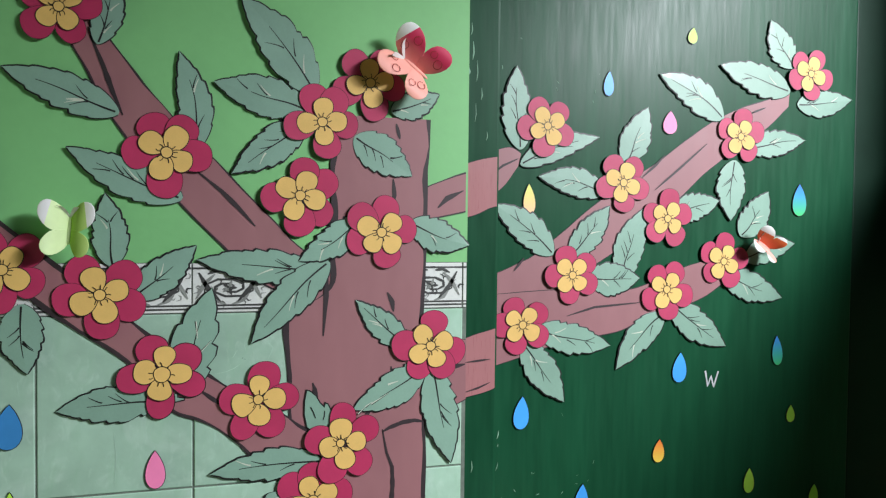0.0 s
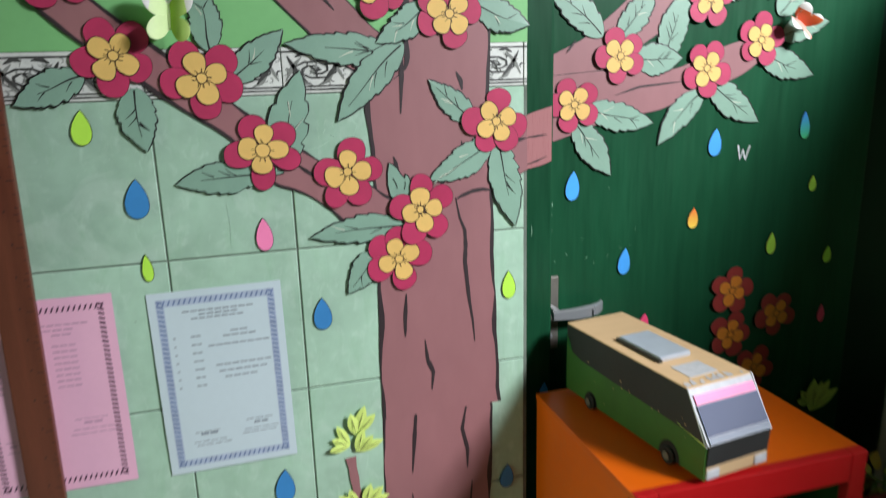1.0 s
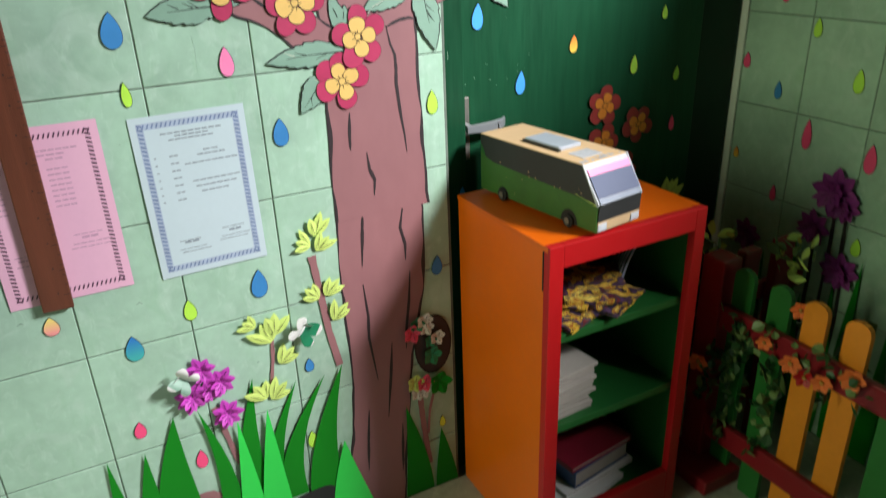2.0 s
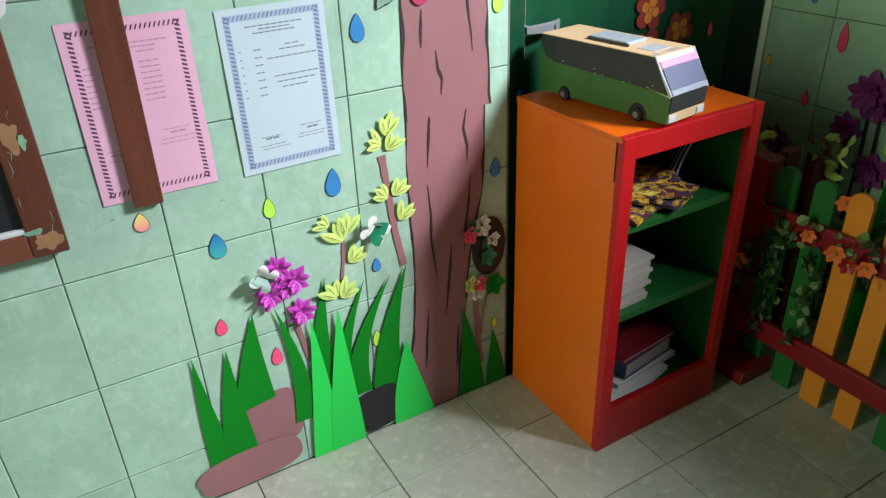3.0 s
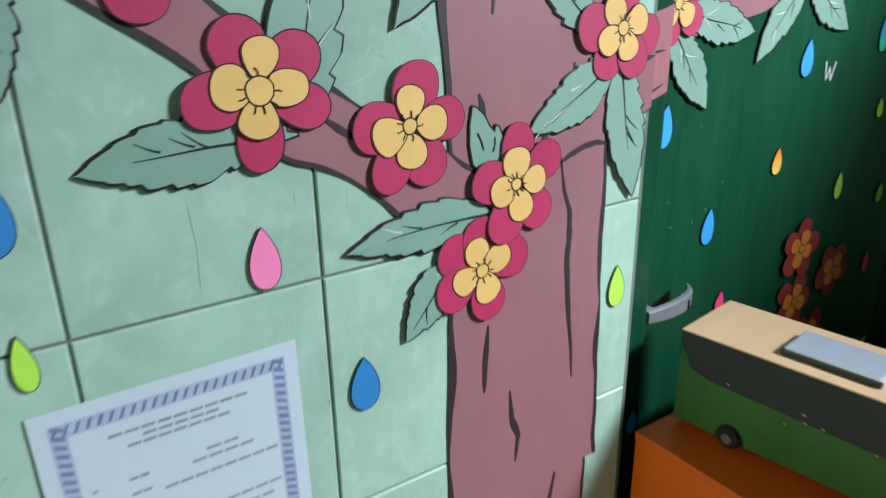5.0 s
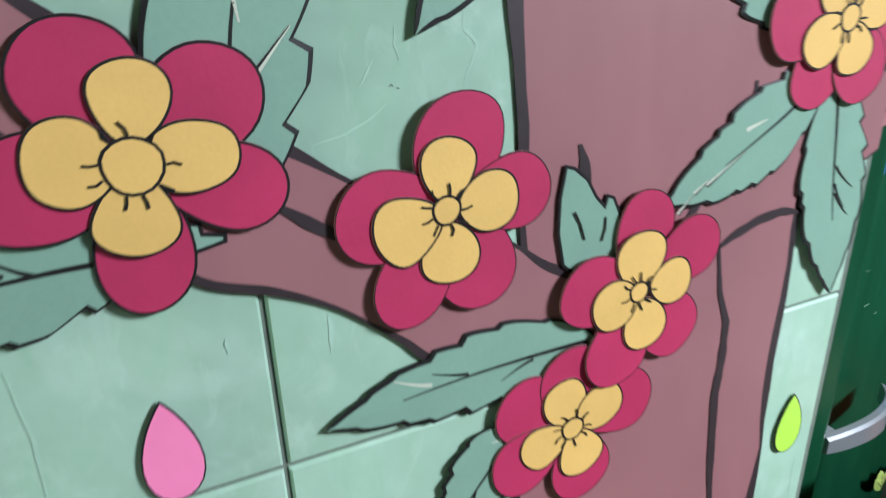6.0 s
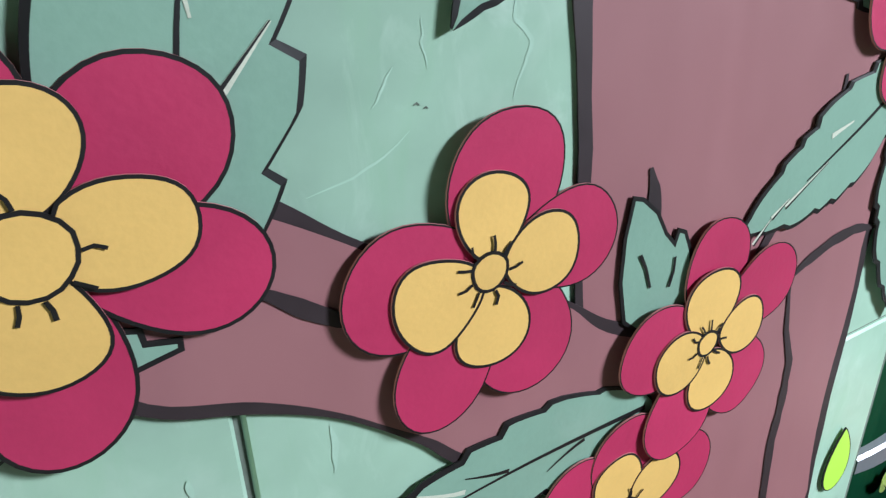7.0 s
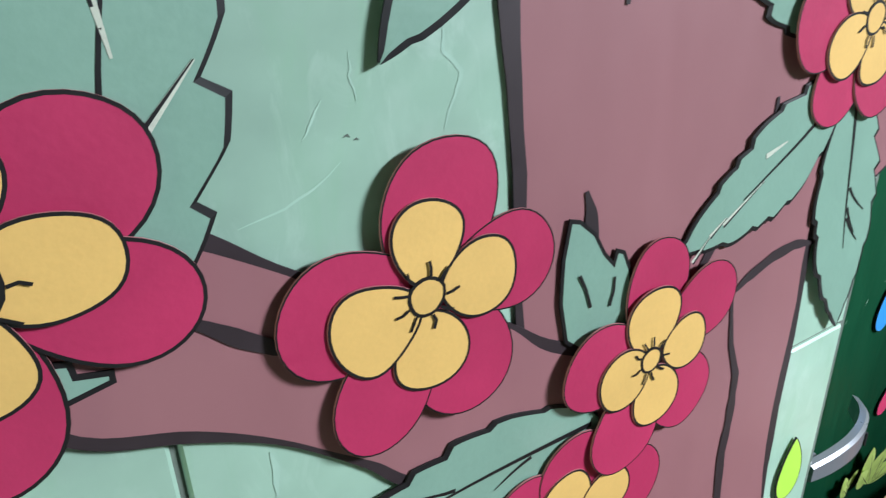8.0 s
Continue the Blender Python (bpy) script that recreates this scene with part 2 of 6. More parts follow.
lime = material("lime drop card", (180, 230, 80), 0.5, 0.06, 20, 120, 0.0)
blue = material("blue drop card", (54, 128, 190), 0.5, 0.1, 20, 120, 0.0)
pink = material("pink drop card", (244, 132, 180), 0.5, 0.06, 20, 120, 0.0)
rose = material("rose drop card", (242, 76, 126), 0.5, 0.06, 20, 120, 0.0)
sky_blue = material("sky blue drop card", (66, 160, 240), 0.45, 0.08, 20, 120, 0.0)
yellow = material("yellow drop card", (222, 222, 70), 0.5, 0.06, 20, 120, 0.0)
teal = blend_paper("blue to teal drop card", (40, 120, 190), (60, 170, 170), 0.02)
peach = blend_paper("yellow to pink drop card", (240, 214, 120), (244, 150, 150), 0.015)
sunset = blend_paper("red to yellow drop card", (240, 120, 50), (246, 210, 80), 0.02)
sunrise = blend_paper("lime to peach drop card", (226, 230, 120), (250, 196, 150), 0.022)
peacock = blend_paper("blue to green drop card", (40, 120, 220), (60, 190, 110), 0.03)


# ---- building helpers ----
def part(name, bm, mats, parent=None, label="", loc=(0, 0, 0), smooth=False):
    me = bpy.data.meshes.new(name)
    bm.to_mesh(me)
    bm.free()
    for m in mats if isinstance(mats, (list, tuple)) else [mats]:
        me.materials.append(m)
    if smooth:
        for p in me.polygons:
            p.use_smooth = True
    ob = new(name, me)
    ob.location = loc
    if parent:
        ob.parent = parent
    if label:
        tagged(ob, label)
    return ob


def thing(name, label, category, group="", loc=(0, 0, 0), kind=""):
    ob = new(name)
    ob.empty_display_size = 0.05
    ob.location = loc
    return tagged(ob, label, category, group, kind)


def box(bm, x0, x1, y0, y1, z0, z1, bevel=0.0, mat=0, m=None):
    vs = [bm.verts.new((x, y, z)) for x in (x0, x1) for y in (y0, y1) for z in (z0, z1)]
    faces = [bm.faces.new([vs[i] for i in q]) for q in ((0, 1, 3, 2), (4, 6, 7, 5), (0, 4, 5, 1), (2, 3, 7, 6), (0, 2, 6, 4), (1, 5, 7, 3))]
    for f in faces:
        f.material_index = mat
    if bevel:
        es = list({e for f in faces for e in f.edges})
        r = bmesh.ops.bevel(bm, geom=es, offset=bevel, segments=2, affect="EDGES", profile=0.6)
        for f in r["faces"]:
            f.material_index = mat
        vs = list({v for f in r["faces"] for v in f.verts} | {v for v in vs if v.is_valid})
    if m is not None:
        bmesh.ops.transform(bm, matrix=m, verts=[v for v in vs if v.is_valid])
    return bm


def boxed(*a, **k):
    bm = bmesh.new()
    box(bm, *a, **k)
    bmesh.ops.recalc_face_normals(bm, faces=bm.faces)
    return bm


def edge_thickness(bm, th):
    """Gives a sheet its cut edge: the outline turned back towards the wall."""
    rim = [e for e in bm.edges if len(e.link_faces) == 1]
    r = bmesh.ops.extrude_edge_only(bm, edges=rim)
    vs = [v for v in r["geom"] if isinstance(v, bmesh.types.BMVert)]
    for v in vs:
        v.co.y += th


def inset_ring(pts, d):
    out, n = [], len(pts)
    for i in range(n):
        p, q, r = Vector(pts[i - 1]), Vector(pts[i]), Vector(pts[(i + 1) % n])
        a, b = (q - p), (r - q)
        na, nb = Vector((-a.y, a.x)), Vector((-b.y, b.x))
        na.normalize(), nb.normalize()
        nn = na + nb
        if nn.length < 1e-6:
            nn = na
        nn.normalize()
        out.append(tuple(q + nn * d / max(0.5, nn.dot(na))))
    return out


def cut_sheet(pts, ink=0.0, th=0.0008, y=0.0, bm=None, lift=None, core=0):
    """A cut-out in the wall's plane (points x, z anticlockwise), with a marker line of that width along its edge."""
    own = bm is None
    bm = bm or bmesh.new()
    if sum(pts[i - 1][0] * pts[i][1] - pts[i][0] * pts[i - 1][1] for i in range(len(pts))) < 0:
        pts = pts[::-1]
    rise = lift or (lambda x, z: 0.0)
    o = [bm.verts.new((x, y - rise(x, z), z)) for x, z in pts]
    if ink > 0:
        inner = [bm.verts.new((x, y - rise(x, z), z)) for x, z in inset_ring(pts, ink)]
        bm.faces.new(inner)
        for i in range(len(o)):
            j = (i + 1) % len(o)
            bm.faces.new((o[i], o[j], inner[j], inner[i])).material_index = 1
    else:
        bm.faces.new(o)
    if own and th:
        flat = set(bm.faces)
        edge_thickness(bm, th)
        if core:                         # the cut edge shows the card's pale inside
            for f in set(bm.faces) - flat:
                f.material_index = core
    return bm


def stroke(bm, pts, w, y, mat=0, taper=True):
    """A marker line: a thin ribbon through the points, narrow at its ends."""
    pts = [Vector(p) for p in pts]
    fine = []
    for i in range(len(pts) - 1):
        for k in range(4):
            fine.append(pts[i].lerp(pts[i + 1], k / 4))
    fine.append(pts[-1])
    rows, n = [], len(fine) - 1
    for i, p in enumerate(fine):
        t = (fine[min(i + 1, n)] - fine[max(i - 1, 0)])
        t.normalize()
        s = Vector((-t.y, t.x))
        u = i / n
        hw = w / 2 * ((0.25 + 0.75 * math.sin(math.pi * min(1, max(0, u)))) if taper else 1) * (0.85 + 0.3 * noise.noise(Vector((p.x * 90, p.y * 90, 3))))
        rows.append((bm.verts.new((p.x - s.x * hw, y, p.y - s.y * hw)), bm.verts.new((p.x + s.x * hw, y, p.y + s.y * hw))))
    for (a, b), (c, d) in zip(rows, rows[1:]):
        bm.faces.new((a, c, d, b)).material_index = mat


def smooth_rows(rows, k=6):
    """Catmull-Rom through rows of numbers."""
    out = []
    n = len(rows)
    for i in range(n - 1):
        p0, p1, p2, p3 = rows[max(i - 1, 0)], rows[i], rows[i + 1], rows[min(i + 2, n - 1)]
        for j in range(k):
            t = j / k
            out.append(tuple(0.5 * (2 * b + (c - a) * t + (2 * a - 5 * b + 4 * c - d) * t * t + (3 * b - a - 3 * c + d) * t ** 3) for a, b, c, d in zip(p0, p1, p2, p3)))
    out.append(tuple(rows[-1]))
    return out


def limb(name, rows, y, parent, ink=0.005, wobble=0.002, label="", k=6):
    """A strip of card between two edges (x, z of the one side, x, z of the other), outlined with a thick brushed line."""
    bm = bmesh.new()
    prev = None
    for i, (ax, az, bx, bz) in enumerate(smooth_rows(rows, k)):
        a, b = Vector((ax, az)), Vector((bx, bz))
        d = b - a
        L = max(d.length, 1e-4)
        d.normalize()
        a += d * wobble * noise.noise(Vector((ax * 22, az * 22, 0)))
        b += d * wobble * noise.noise(Vector((bx * 22, bz * 22, 5)))
        wa = min(L * 0.3, ink * (0.75 + 0.9 * noise.noise(Vector((ax * 16, az * 16, 9)))))
        wb = min(L * 0.3, ink * (0.75 + 0.9 * noise.noise(Vector((bx * 16, bz * 16, 11)))))
        row = [bm.verts.new((p.x, y, p.y)) for p in (a, a + d * max(wa, 0.0008), b - d * max(wb, 0.0008), b)]
        if prev:
            for j, mat in ((0, 1), (1, 0), (2, 1)):
                bm.faces.new((prev[j], row[j], row[j + 1], prev[j + 1])).material_index = mat
        prev = row
    edge_thickness(bm, 0.0008)
    bmesh.ops.recalc_face_normals(bm, faces=bm.faces)
    if sum(f.normal.y * f.calc_area() for f in bm.faces if abs(f.normal.y) > 0.9) > 0:
        bmesh.ops.reverse_faces(bm, faces=bm.faces)
    return part(name, bm, [M_BARK, M_BARK_D], parent, label)


# ---- the room ----
COL, ROW, Z0 = 0.2042, 0.2535, 1.145      # tile pitch across and up, a joint's height
JOINT = 0.0026
BORDER0, BORDER1 = Z0 + ROW, Z0 + ROW + 0.073
CEIL = 4.8
XR, XL, YB = 1.625, -1.2, -4.6

wall_tree = tagged(part("wall_north", boxed(XL, 0.62, 0.0024, 0.16, FLOOR, CEIL), M_GROUT), "long wall with green tiles below and green paint above", "wall", kind="structure")
part("painted_plaster", boxed(XL, 0.62, 0.001, 0.006, BORDER1, CEIL), M_PAINT, wall_tree)

TILE_CACHE = {}


def tile_mesh(w, h, th, mat, key):
    k = (round(w, 4), round(h, 4), key)
    if k not in TILE_CACHE:
        bm = bmesh.new()
        e = 0.0014
        o = [bm.verts.new(p) for p in ((0, th, 0), (w, th, 0), (w, th, h), (0, th, h))]
        s = [bm.verts.new(p) for p in ((0, e, 0), (w, e, 0), (w, e, h), (0, e, h))]
        f = [bm.verts.new(p) for p in ((e, 0, e), (w - e, 0, e), (w - e, 0, h - e), (e, 0, h - e))]
        bm.faces.new(f)
        for i in range(4):
            j = (i + 1) % 4
            bm.faces.new((o[i], o[j], s[j], s[i]))
            bm.faces.new((s[i], s[j], f[j], f[i]))
        me = bpy.data.meshes.new("tile")
        bm.to_mesh(me)
        bm.free()
        me.materials.append(mat)
        TILE_CACHE[k] = me
    return TILE_CACHE[k]


def tile_field(u0, u1, v0, v1, uj, vj, pu, pv, place, parent, mat, key, name="tile", th=0.006):
    """Tiles between u0..u1 and v0..v1 with joints at uj + k pu and vj + k pv; place(u, v) gives a tile's pose."""
    a = uj + math.floor((u0 - uj) / pu) * pu
    while a < u1 - 1e-6:
        b = vj + math.floor((v0 - vj) / pv) * pv
        while b < v1 - 1e-6:
            x0, x1, z0, z1 = max(a, u0) + JOINT / 2, min(a + pu, u1) - JOINT / 2, max(b, v0) + JOINT / 2, min(b + pv, v1) - JOINT / 2
            if x1 - x0 > 0.004 and z1 - z0 > 0.004:
                t = new(name, tile_mesh(x1 - x0, z1 - z0, th, mat, key))
                t.parent = parent
                t.matrix_basis = place(x0, z0) @ pose(0, random.uniform(-0.0001, 0.0001), 0, random.uniform(-0.05, 0.05), 0, random.uniform(-0.05, 0.05))
            b += pv
        a += pu


floor = tagged(part("floor", boxed(XL - 0.2, XR + 0.2, YB - 0.2, 0.3, FLOOR - 0.1, FLOOR - 0.006), M_GROUT), "pale glossy floor tiles with dark joints", "floor", kind="structure")
# ceiling and south wall stay out of view and only shape the bounce
ceiling = tagged(part("ceiling", boxed(XL - 0.2, XR + 0.2, YB - 0.2, 0.3, CEIL, CEIL + 0.1), M_CEIL), "unseen grey ceiling, toned for bounce light", "ceiling", kind="structure")
wall_south = tagged(part("wall_south", boxed(XL, XR, YB - 0.15, YB, FLOOR, CEIL), M_DULL), "unseen dull green wall, toned for bounce light", "wall", kind="structure")
bm = bmesh.new()
# this wall is out of view; its gap is placed to pass the fill lamp
box(bm, XL - 0.15, XL, YB - 0.15, -1.15, FLOOR, CEIL)
box(bm, XL - 0.15, XL, -0.12, 0.16, FLOOR, CEIL)
box(bm, XL - 0.15, XL, -1.15, -0.12, 2.1, CEIL)
wall_west = tagged(part("wall_west", bm, M_DULL), "unseen dull green wall with an opening for the fill light", "wall", kind="structure")
WY0, WY1, WZ0, WZ1 = -2.6, -0.22, 1.78, 2.47
bm = bmesh.new()
box(bm, XR + 0.0024, XR + 0.16, YB - 0.15, 0.16, FLOOR, WZ0)
box(bm, XR + 0.0024, XR + 0.16, YB - 0.15, 0.16, WZ1, CEIL)
box(bm, XR + 0.0024, XR + 0.16, YB - 0.15, WY0, WZ0, WZ1)
box(bm, XR + 0.0024, XR + 0.16, WY1, 0.16, WZ0, WZ1)
wall_east = tagged(part("wall_east", bm, M_GROUT), "shaded green tiled wall with a high window", "wall", kind="structure")
# upper plaster toned nearly black to keep it dim; the paint is made up
part("painted_plaster", boxed(XR + 0.001, XR + 0.006, YB, 0.1, BORDER1, WZ0), M_DOOR_DARK, wall_east)
part("painted_plaster", boxed(XR + 0.001, XR + 0.006, WY1, 0.1, WZ0, CEIL), M_DOOR_DARK, wall_east)
part("corner_bead", boxed(XR - 0.004, XR + 0.006, 0.066, 0.089, FLOOR, 1.47, bevel=0.002), M_WHITE, wall_east)

# the doorway: frame, leaf, the wall over it
tagged(part("wall_over_door", boxed(0.62, XR, 0.03, 0.16, 2.12, CEIL), M_PAINT), "painted wall over the door", "wall", kind="structure")
door = tagged(new("door_1"), "dark green gloss-painted door decorated with paper blossoms", "door", kind="structure")
DY = 0.085
part("door_leaf", boxed(0.687, 1.47, DY, DY + 0.04, FLOOR + 0.008, 2.05, bevel=0.003), M_DOOR, door)
part("frame_jamb", boxed(0.6205, 0.684, 0.03, 0.14, FLOOR, 2.12, bevel=0.005), M_DOOR, door)
# right jamb coloured darker than the left, its dimness put into the colour
part("frame_jamb", boxed(1.473, XR - 0.006, 0.09, 0.14, FLOOR, 2.12, bevel=0.004), M_DOOR_DARK, door)
part("frame_head", boxed(0.684, 1.473, 0.05, 0.14, 2.055, 2.12, bevel=0.005), M_DOOR, door)
handle = part("handle_plate", boxed(0.688, 0.722, DY - 0.006, DY, 0.865, 1.02, bevel=0.003), M_IRON, door, "tarnished lever handle plate")
bm = boxed(0.696, 0.71, DY - 0.046, DY - 0.006, 0.945, 0.961, bevel=0.003)
prev = None
for lx, ly, lh in smooth_rows([(0.69, 0.036, 0.009), (0.715, 0.033, 0.0105), (0.745, 0.033, 0.0115), (0.772, 0.038, 0.012), (0.795, 0.048, 0.0115), (0.811, 0.064, 0.010)], 4):
    row = [bm.verts.new((lx, ly + dy, 0.953 + dz)) for dy, dz in ((-0.005, -lh + 0.002), (-0.005, lh - 0.002), (-0.002, lh), (0.004, lh), (0.004, -lh), (-0.002, -lh))]
    for q in range(6):
        if prev:
            bm.faces.new((prev[q], prev[(q + 1) % 6], row[(q + 1) % 6], row[q]))
    if not prev:
        bm.faces.new(row[::-1])
    prev = row
bm.faces.new(prev)
bmesh.ops.recalc_face_normals(bm, faces=bm.faces)
part("lever", bm, M_CHROME, handle, "curved steel lever")
part("seam", boxed(0.7745, 0.7765, 0.0318, 0.0335, 0.943, 0.957), M_BLACK, handle)
bm = bmesh.new()
bmesh.ops.create_cone(bm, cap_ends=True, segments=14, radius1=0.006, radius2=0.006, depth=0.005, matrix=Matrix.Translation((0.702, DY - 0.007, 0.895)) @ Matrix.Rotation(radians(90), 4, "X"))
part("key_cylinder", bm, M_CHROME, handle)
rs = random.Random(4)
for _ in range(34):                      # bare scratches near the lock side
    x, z = rs.uniform(0.69, 0.72) if rs.random() < 0.5 else rs.uniform(0.72, 0.9), rs.choice((rs.uniform(1.7, 1.86), rs.uniform(1.0, 1.2), rs.uniform(1.0, 1.1)))
    a = rs.uniform(0, 3.1) if x > 0.72 else rs.uniform(1.2, 1.9)
    L = rs.uniform(0.004, 0.016) * (0.5 if x > 0.72 else 1)
    bm = bmesh.new()
    stroke(bm, [(x, z), (x + L * 0.5 * math.cos(a) + 0.0006, z + L * 0.5 * math.sin(a)), (x + L * math.cos(a), z + L * math.sin(a))], rs.uniform(0.0007, 0.0024) * (0.5 if x > 0.72 else 1), DY - 0.0006)
    part("scratch", bm, M_SCUFF, door)
for x, z, L, w in ((0.635, 1.80, 0.03, 0.003), (0.642, 1.765, 0.035, 0.002), (0.65, 1.735, 0.02, 0.003), (0.628, 1.775, 0.012, 0.004), (0.64, 1.70, 0.03, 0.0016), (0.632, 1.84, 0.02, 0.002), (0.66, 1.67, 0.015, 0.0016), (0.64, 1.12, 0.02, 0.002)):
    bm = bmesh.new()
    stroke(bm, [(x, z), (x + 0.002, z + L * 0.4), (x + 0.001, z + L)], w, 0.0293)
    part("scratch", bm, M_SCUFF, door)
bm = bmesh.new()
stroke(bm, [(1.128, 1.258), (1.134, 1.228), (1.141, 1.248), (1.147, 1.226), (1.157, 1.256)], 0.004, DY - 0.0008, taper=False)
tagged(part("chalk_letter", bm, M_CHALK), "letter W chalked on the green door", "chalk mark")

# printed border course over the tiles
border = tagged(new("trim_border"), "grey printed ornamental border tiles", "wall border", kind="structure")
for k in range(-9, 4):
    a, b = max(k * COL, XL) + 0.001, min((k + 1) * COL, 0.62) - 0.001
    if b - a < 0.005:
        continue
    bt = part("border_tile", boxed(a, b, 0.0, 0.006, BORDER0 + 0.001, BORDER1 - 0.001, bevel=0.001), M_BORDER, border)
    bm = bmesh.new()
    zc, h = (BORDER0 + BORDER1) / 2, BORDER1 - BORDER0
    for zz in (BORDER0 + 0.006, BORDER0 + 0.011, BORDER1 - 0.008):
        stroke(bm, [(a, zz), ((a + b) / 2, zz), (b, zz)], 0.0032, -0.0006, 0, False)
    for cx in (a + (b - a) * 0.25, a + (b - a) * 0.75):
        if b - a < 0.1:
            continue
        for s in (1, -1):
            sp = [(cx + s * (0.004 + 0.0026 * q) * math.cos(q * 0.75) * 1.4, zc + (0.003 + 0.0016 * q) * math.sin(q * 0.75 * s)) for q in range(11)]
            stroke(bm, sp, 0.0042, -0.0006, 0)
            stroke(bm, [(cx + s * 0.012, zc - 0.02), (cx + s * 0.03, zc), (cx + s * 0.042, zc + 0.022)], 0.008, -0.0007, 0)
            stroke(bm, [(cx + s * 0.006, zc + 0.024), (cx + s * 0.018, zc + 0.026), (cx + s * 0.03, zc + 0.02)], 0.007, -0.0007, 0)
            stroke(bm, [(cx + s * 0.004, zc - 0.024), (cx + s * 0.02, zc - 0.018), (cx + s * 0.028, zc - 0.008)], 0.006, -0.0007, 1)
            stroke(bm, [(cx + s * 0.02, zc + 0.02), (cx + s * 0.034, zc + 0.006), (cx + s * 0.046, zc - 0.016)], 0.007, -0.0007, 1)
        rb = random.Random(k * 7 + int(cx * 1000))
        for q in range(16):
            ux, uz, w0 = cx + rb.uniform(-0.05, 0.05), zc + rb.uniform(-0.024, 0.024), rb.uniform(0, 6.28)
            stroke(bm, [(ux + 0.007 * math.cos(w0 + e * 1.1) * (1 - e * 0.18), uz + 0.006 * math.sin(w0 + e * 1.1) * (1 - e * 0.18)) for e in range(4)], rb.uniform(0.0014, 0.0034), -0.0005, rb.choice((0, 1, 1)))
        for q in range(5):
            w = q * 1.2566
            stroke(bm, [(cx, zc), (cx + 0.011 * math.cos(w), zc + 0.011 * math.sin(w))], 0.005, -0.0008, q % 2)
    part("ornament", bm, [M_BORDER_INK, M_BORDER_GREY], bt)

# blackboard hung on the tiles
board = thing("blackboard", "black chalkboard in a scuffed brown wooden frame", "blackboard")
part("slate", boxed(-0.66, -0.055, -0.012, 0.0, 0.058, 0.74), M_SLATE, board)
part("side_rail", boxed(-0.06, 0.0, -0.026, 0.0, 0.0, 0.80, bevel=0.004), M_WOOD, board)
part("side_rail", boxed(-0.72, -0.66, -0.026, 0.0, 0.0, 0.80, bevel=0.004), M_WOOD, board)
part("bottom_rail", boxed(-0.66, -0.06, -0.027, 0.0, 0.0, 0.048, bevel=0.004), M_WOOD_H, board)
part("top_rail", boxed(-0.66, -0.06, -0.026, 0.0, 0.742, 0.80, bevel=0.004), M_WOOD_H, board)
bm = boxed(-0.66, -0.06, -0.0245, -0.0115, 0.0482, 0.058, bevel=0.003)
part("chalk_dust", bm, M_CHALK, board, "ledge white with chalk dust")


def worn(cx, cz, w, h, mat, seed, label=""):
    """A ragged patch where the varnish is rubbed off."""
    pts = []
    for i in range(22):
        t = 2 * math.pi * i / 22
        k = 0.75 + 0.5 * noise.noise(Vector((math.cos(t) * 1.6 + seed, math.sin(t) * 1.6, seed)))
        pts.append((cx + w / 2 * math.cos(t) * k, cz + h / 2 * math.sin(t) * k))
    part("worn_patch", cut_sheet(pts, 0.0, 0.0002, -0.0263), mat, board, label)


worn(-0.036, 0.225, 0.04, 0.07, M_WOOD_LIGHT, 3, "bare worn wood")
worn(-0.02, 0.212, 0.016, 0.03, M_SCUFF, 5, "pale scuff")
worn(-0.03, 0.028, 0.06, 0.045, M_WOOD_LIGHT, 8)
worn(-0.045, 0.05, 0.04, 0.016, M_SCUFF, 11)
rs = random.Random(31)
for _ in range(14):
    x, z = rs.uniform(-0.055, -0.006), rs.choice((rs.uniform(0.3, 0.5), rs.uniform(0.0, 0.3)))
    bm = bmesh.new()
    stroke(bm, [(x, z), (x + rs.uniform(-0.004, 0.006), z + rs.uniform(0.006, 0.02)), (x + rs.uniform(-0.006, 0.01), z + rs.uniform(0.015, 0.035))], rs.uniform(0.0006, 0.0016), -0.0265)
    part("scratch", bm, M_SCUFF, board)
bm = bmesh.new()
for x0, z0, x1, z1 in ((-0.10, 0.24, -0.085, 0.255), (-0.095, 0.25, -0.075, 0.25), (-0.11, 0.235, -0.1, 0.25), (-0.2, 0.3, -0.16, 0.31), (-0.14, 0.42, -0.1, 0.44)):
    stroke(bm, [(x0, z0), (x1, z1)], 0.002, -0.0125)
tagged(part("chalk_scribble", bm, M_CHALK, board), kind="stuff")
board.matrix_basis = pose(-0.376, -0.004, 0.718, 0, 0.2, 0)

# long wooden bar fixed upright to the wall
bar = thing("wooden_bar", "red-brown wooden measuring bar with a grip, hung over a pink sheet", "wooden bar")
bm = boxed(-0.0265, 0.0265, -0.018, -0.003, 0.0, 1.3, bevel=0.003)
part("bar", bm, M_WOOD, bar)
part("grip", boxed(-0.0225, -0.001, -0.036, -0.017, 0.478, 0.553, bevel=0.004), M_WOOD, bar, "raised wooden grip")
bm = bmesh.new()
for i in range(120):
    L = 0.011 if i % 10 == 0 else (0.008 if i % 5 == 0 else 0.005)
    if not i % 2 or not i % 5:
        z = 0.03 + i * 0.01
        bm.faces.new([bm.verts.new((px, -0.0184, pz)) for px, pz in ((0.0255 - L, z - 0.0005), (0.0255, z - 0.0005), (0.0255, z + 0.0005), (0.0255 - L, z + 0.0005))])
part("graduation", bm, M_BLACK, bar, "dark scale marks")
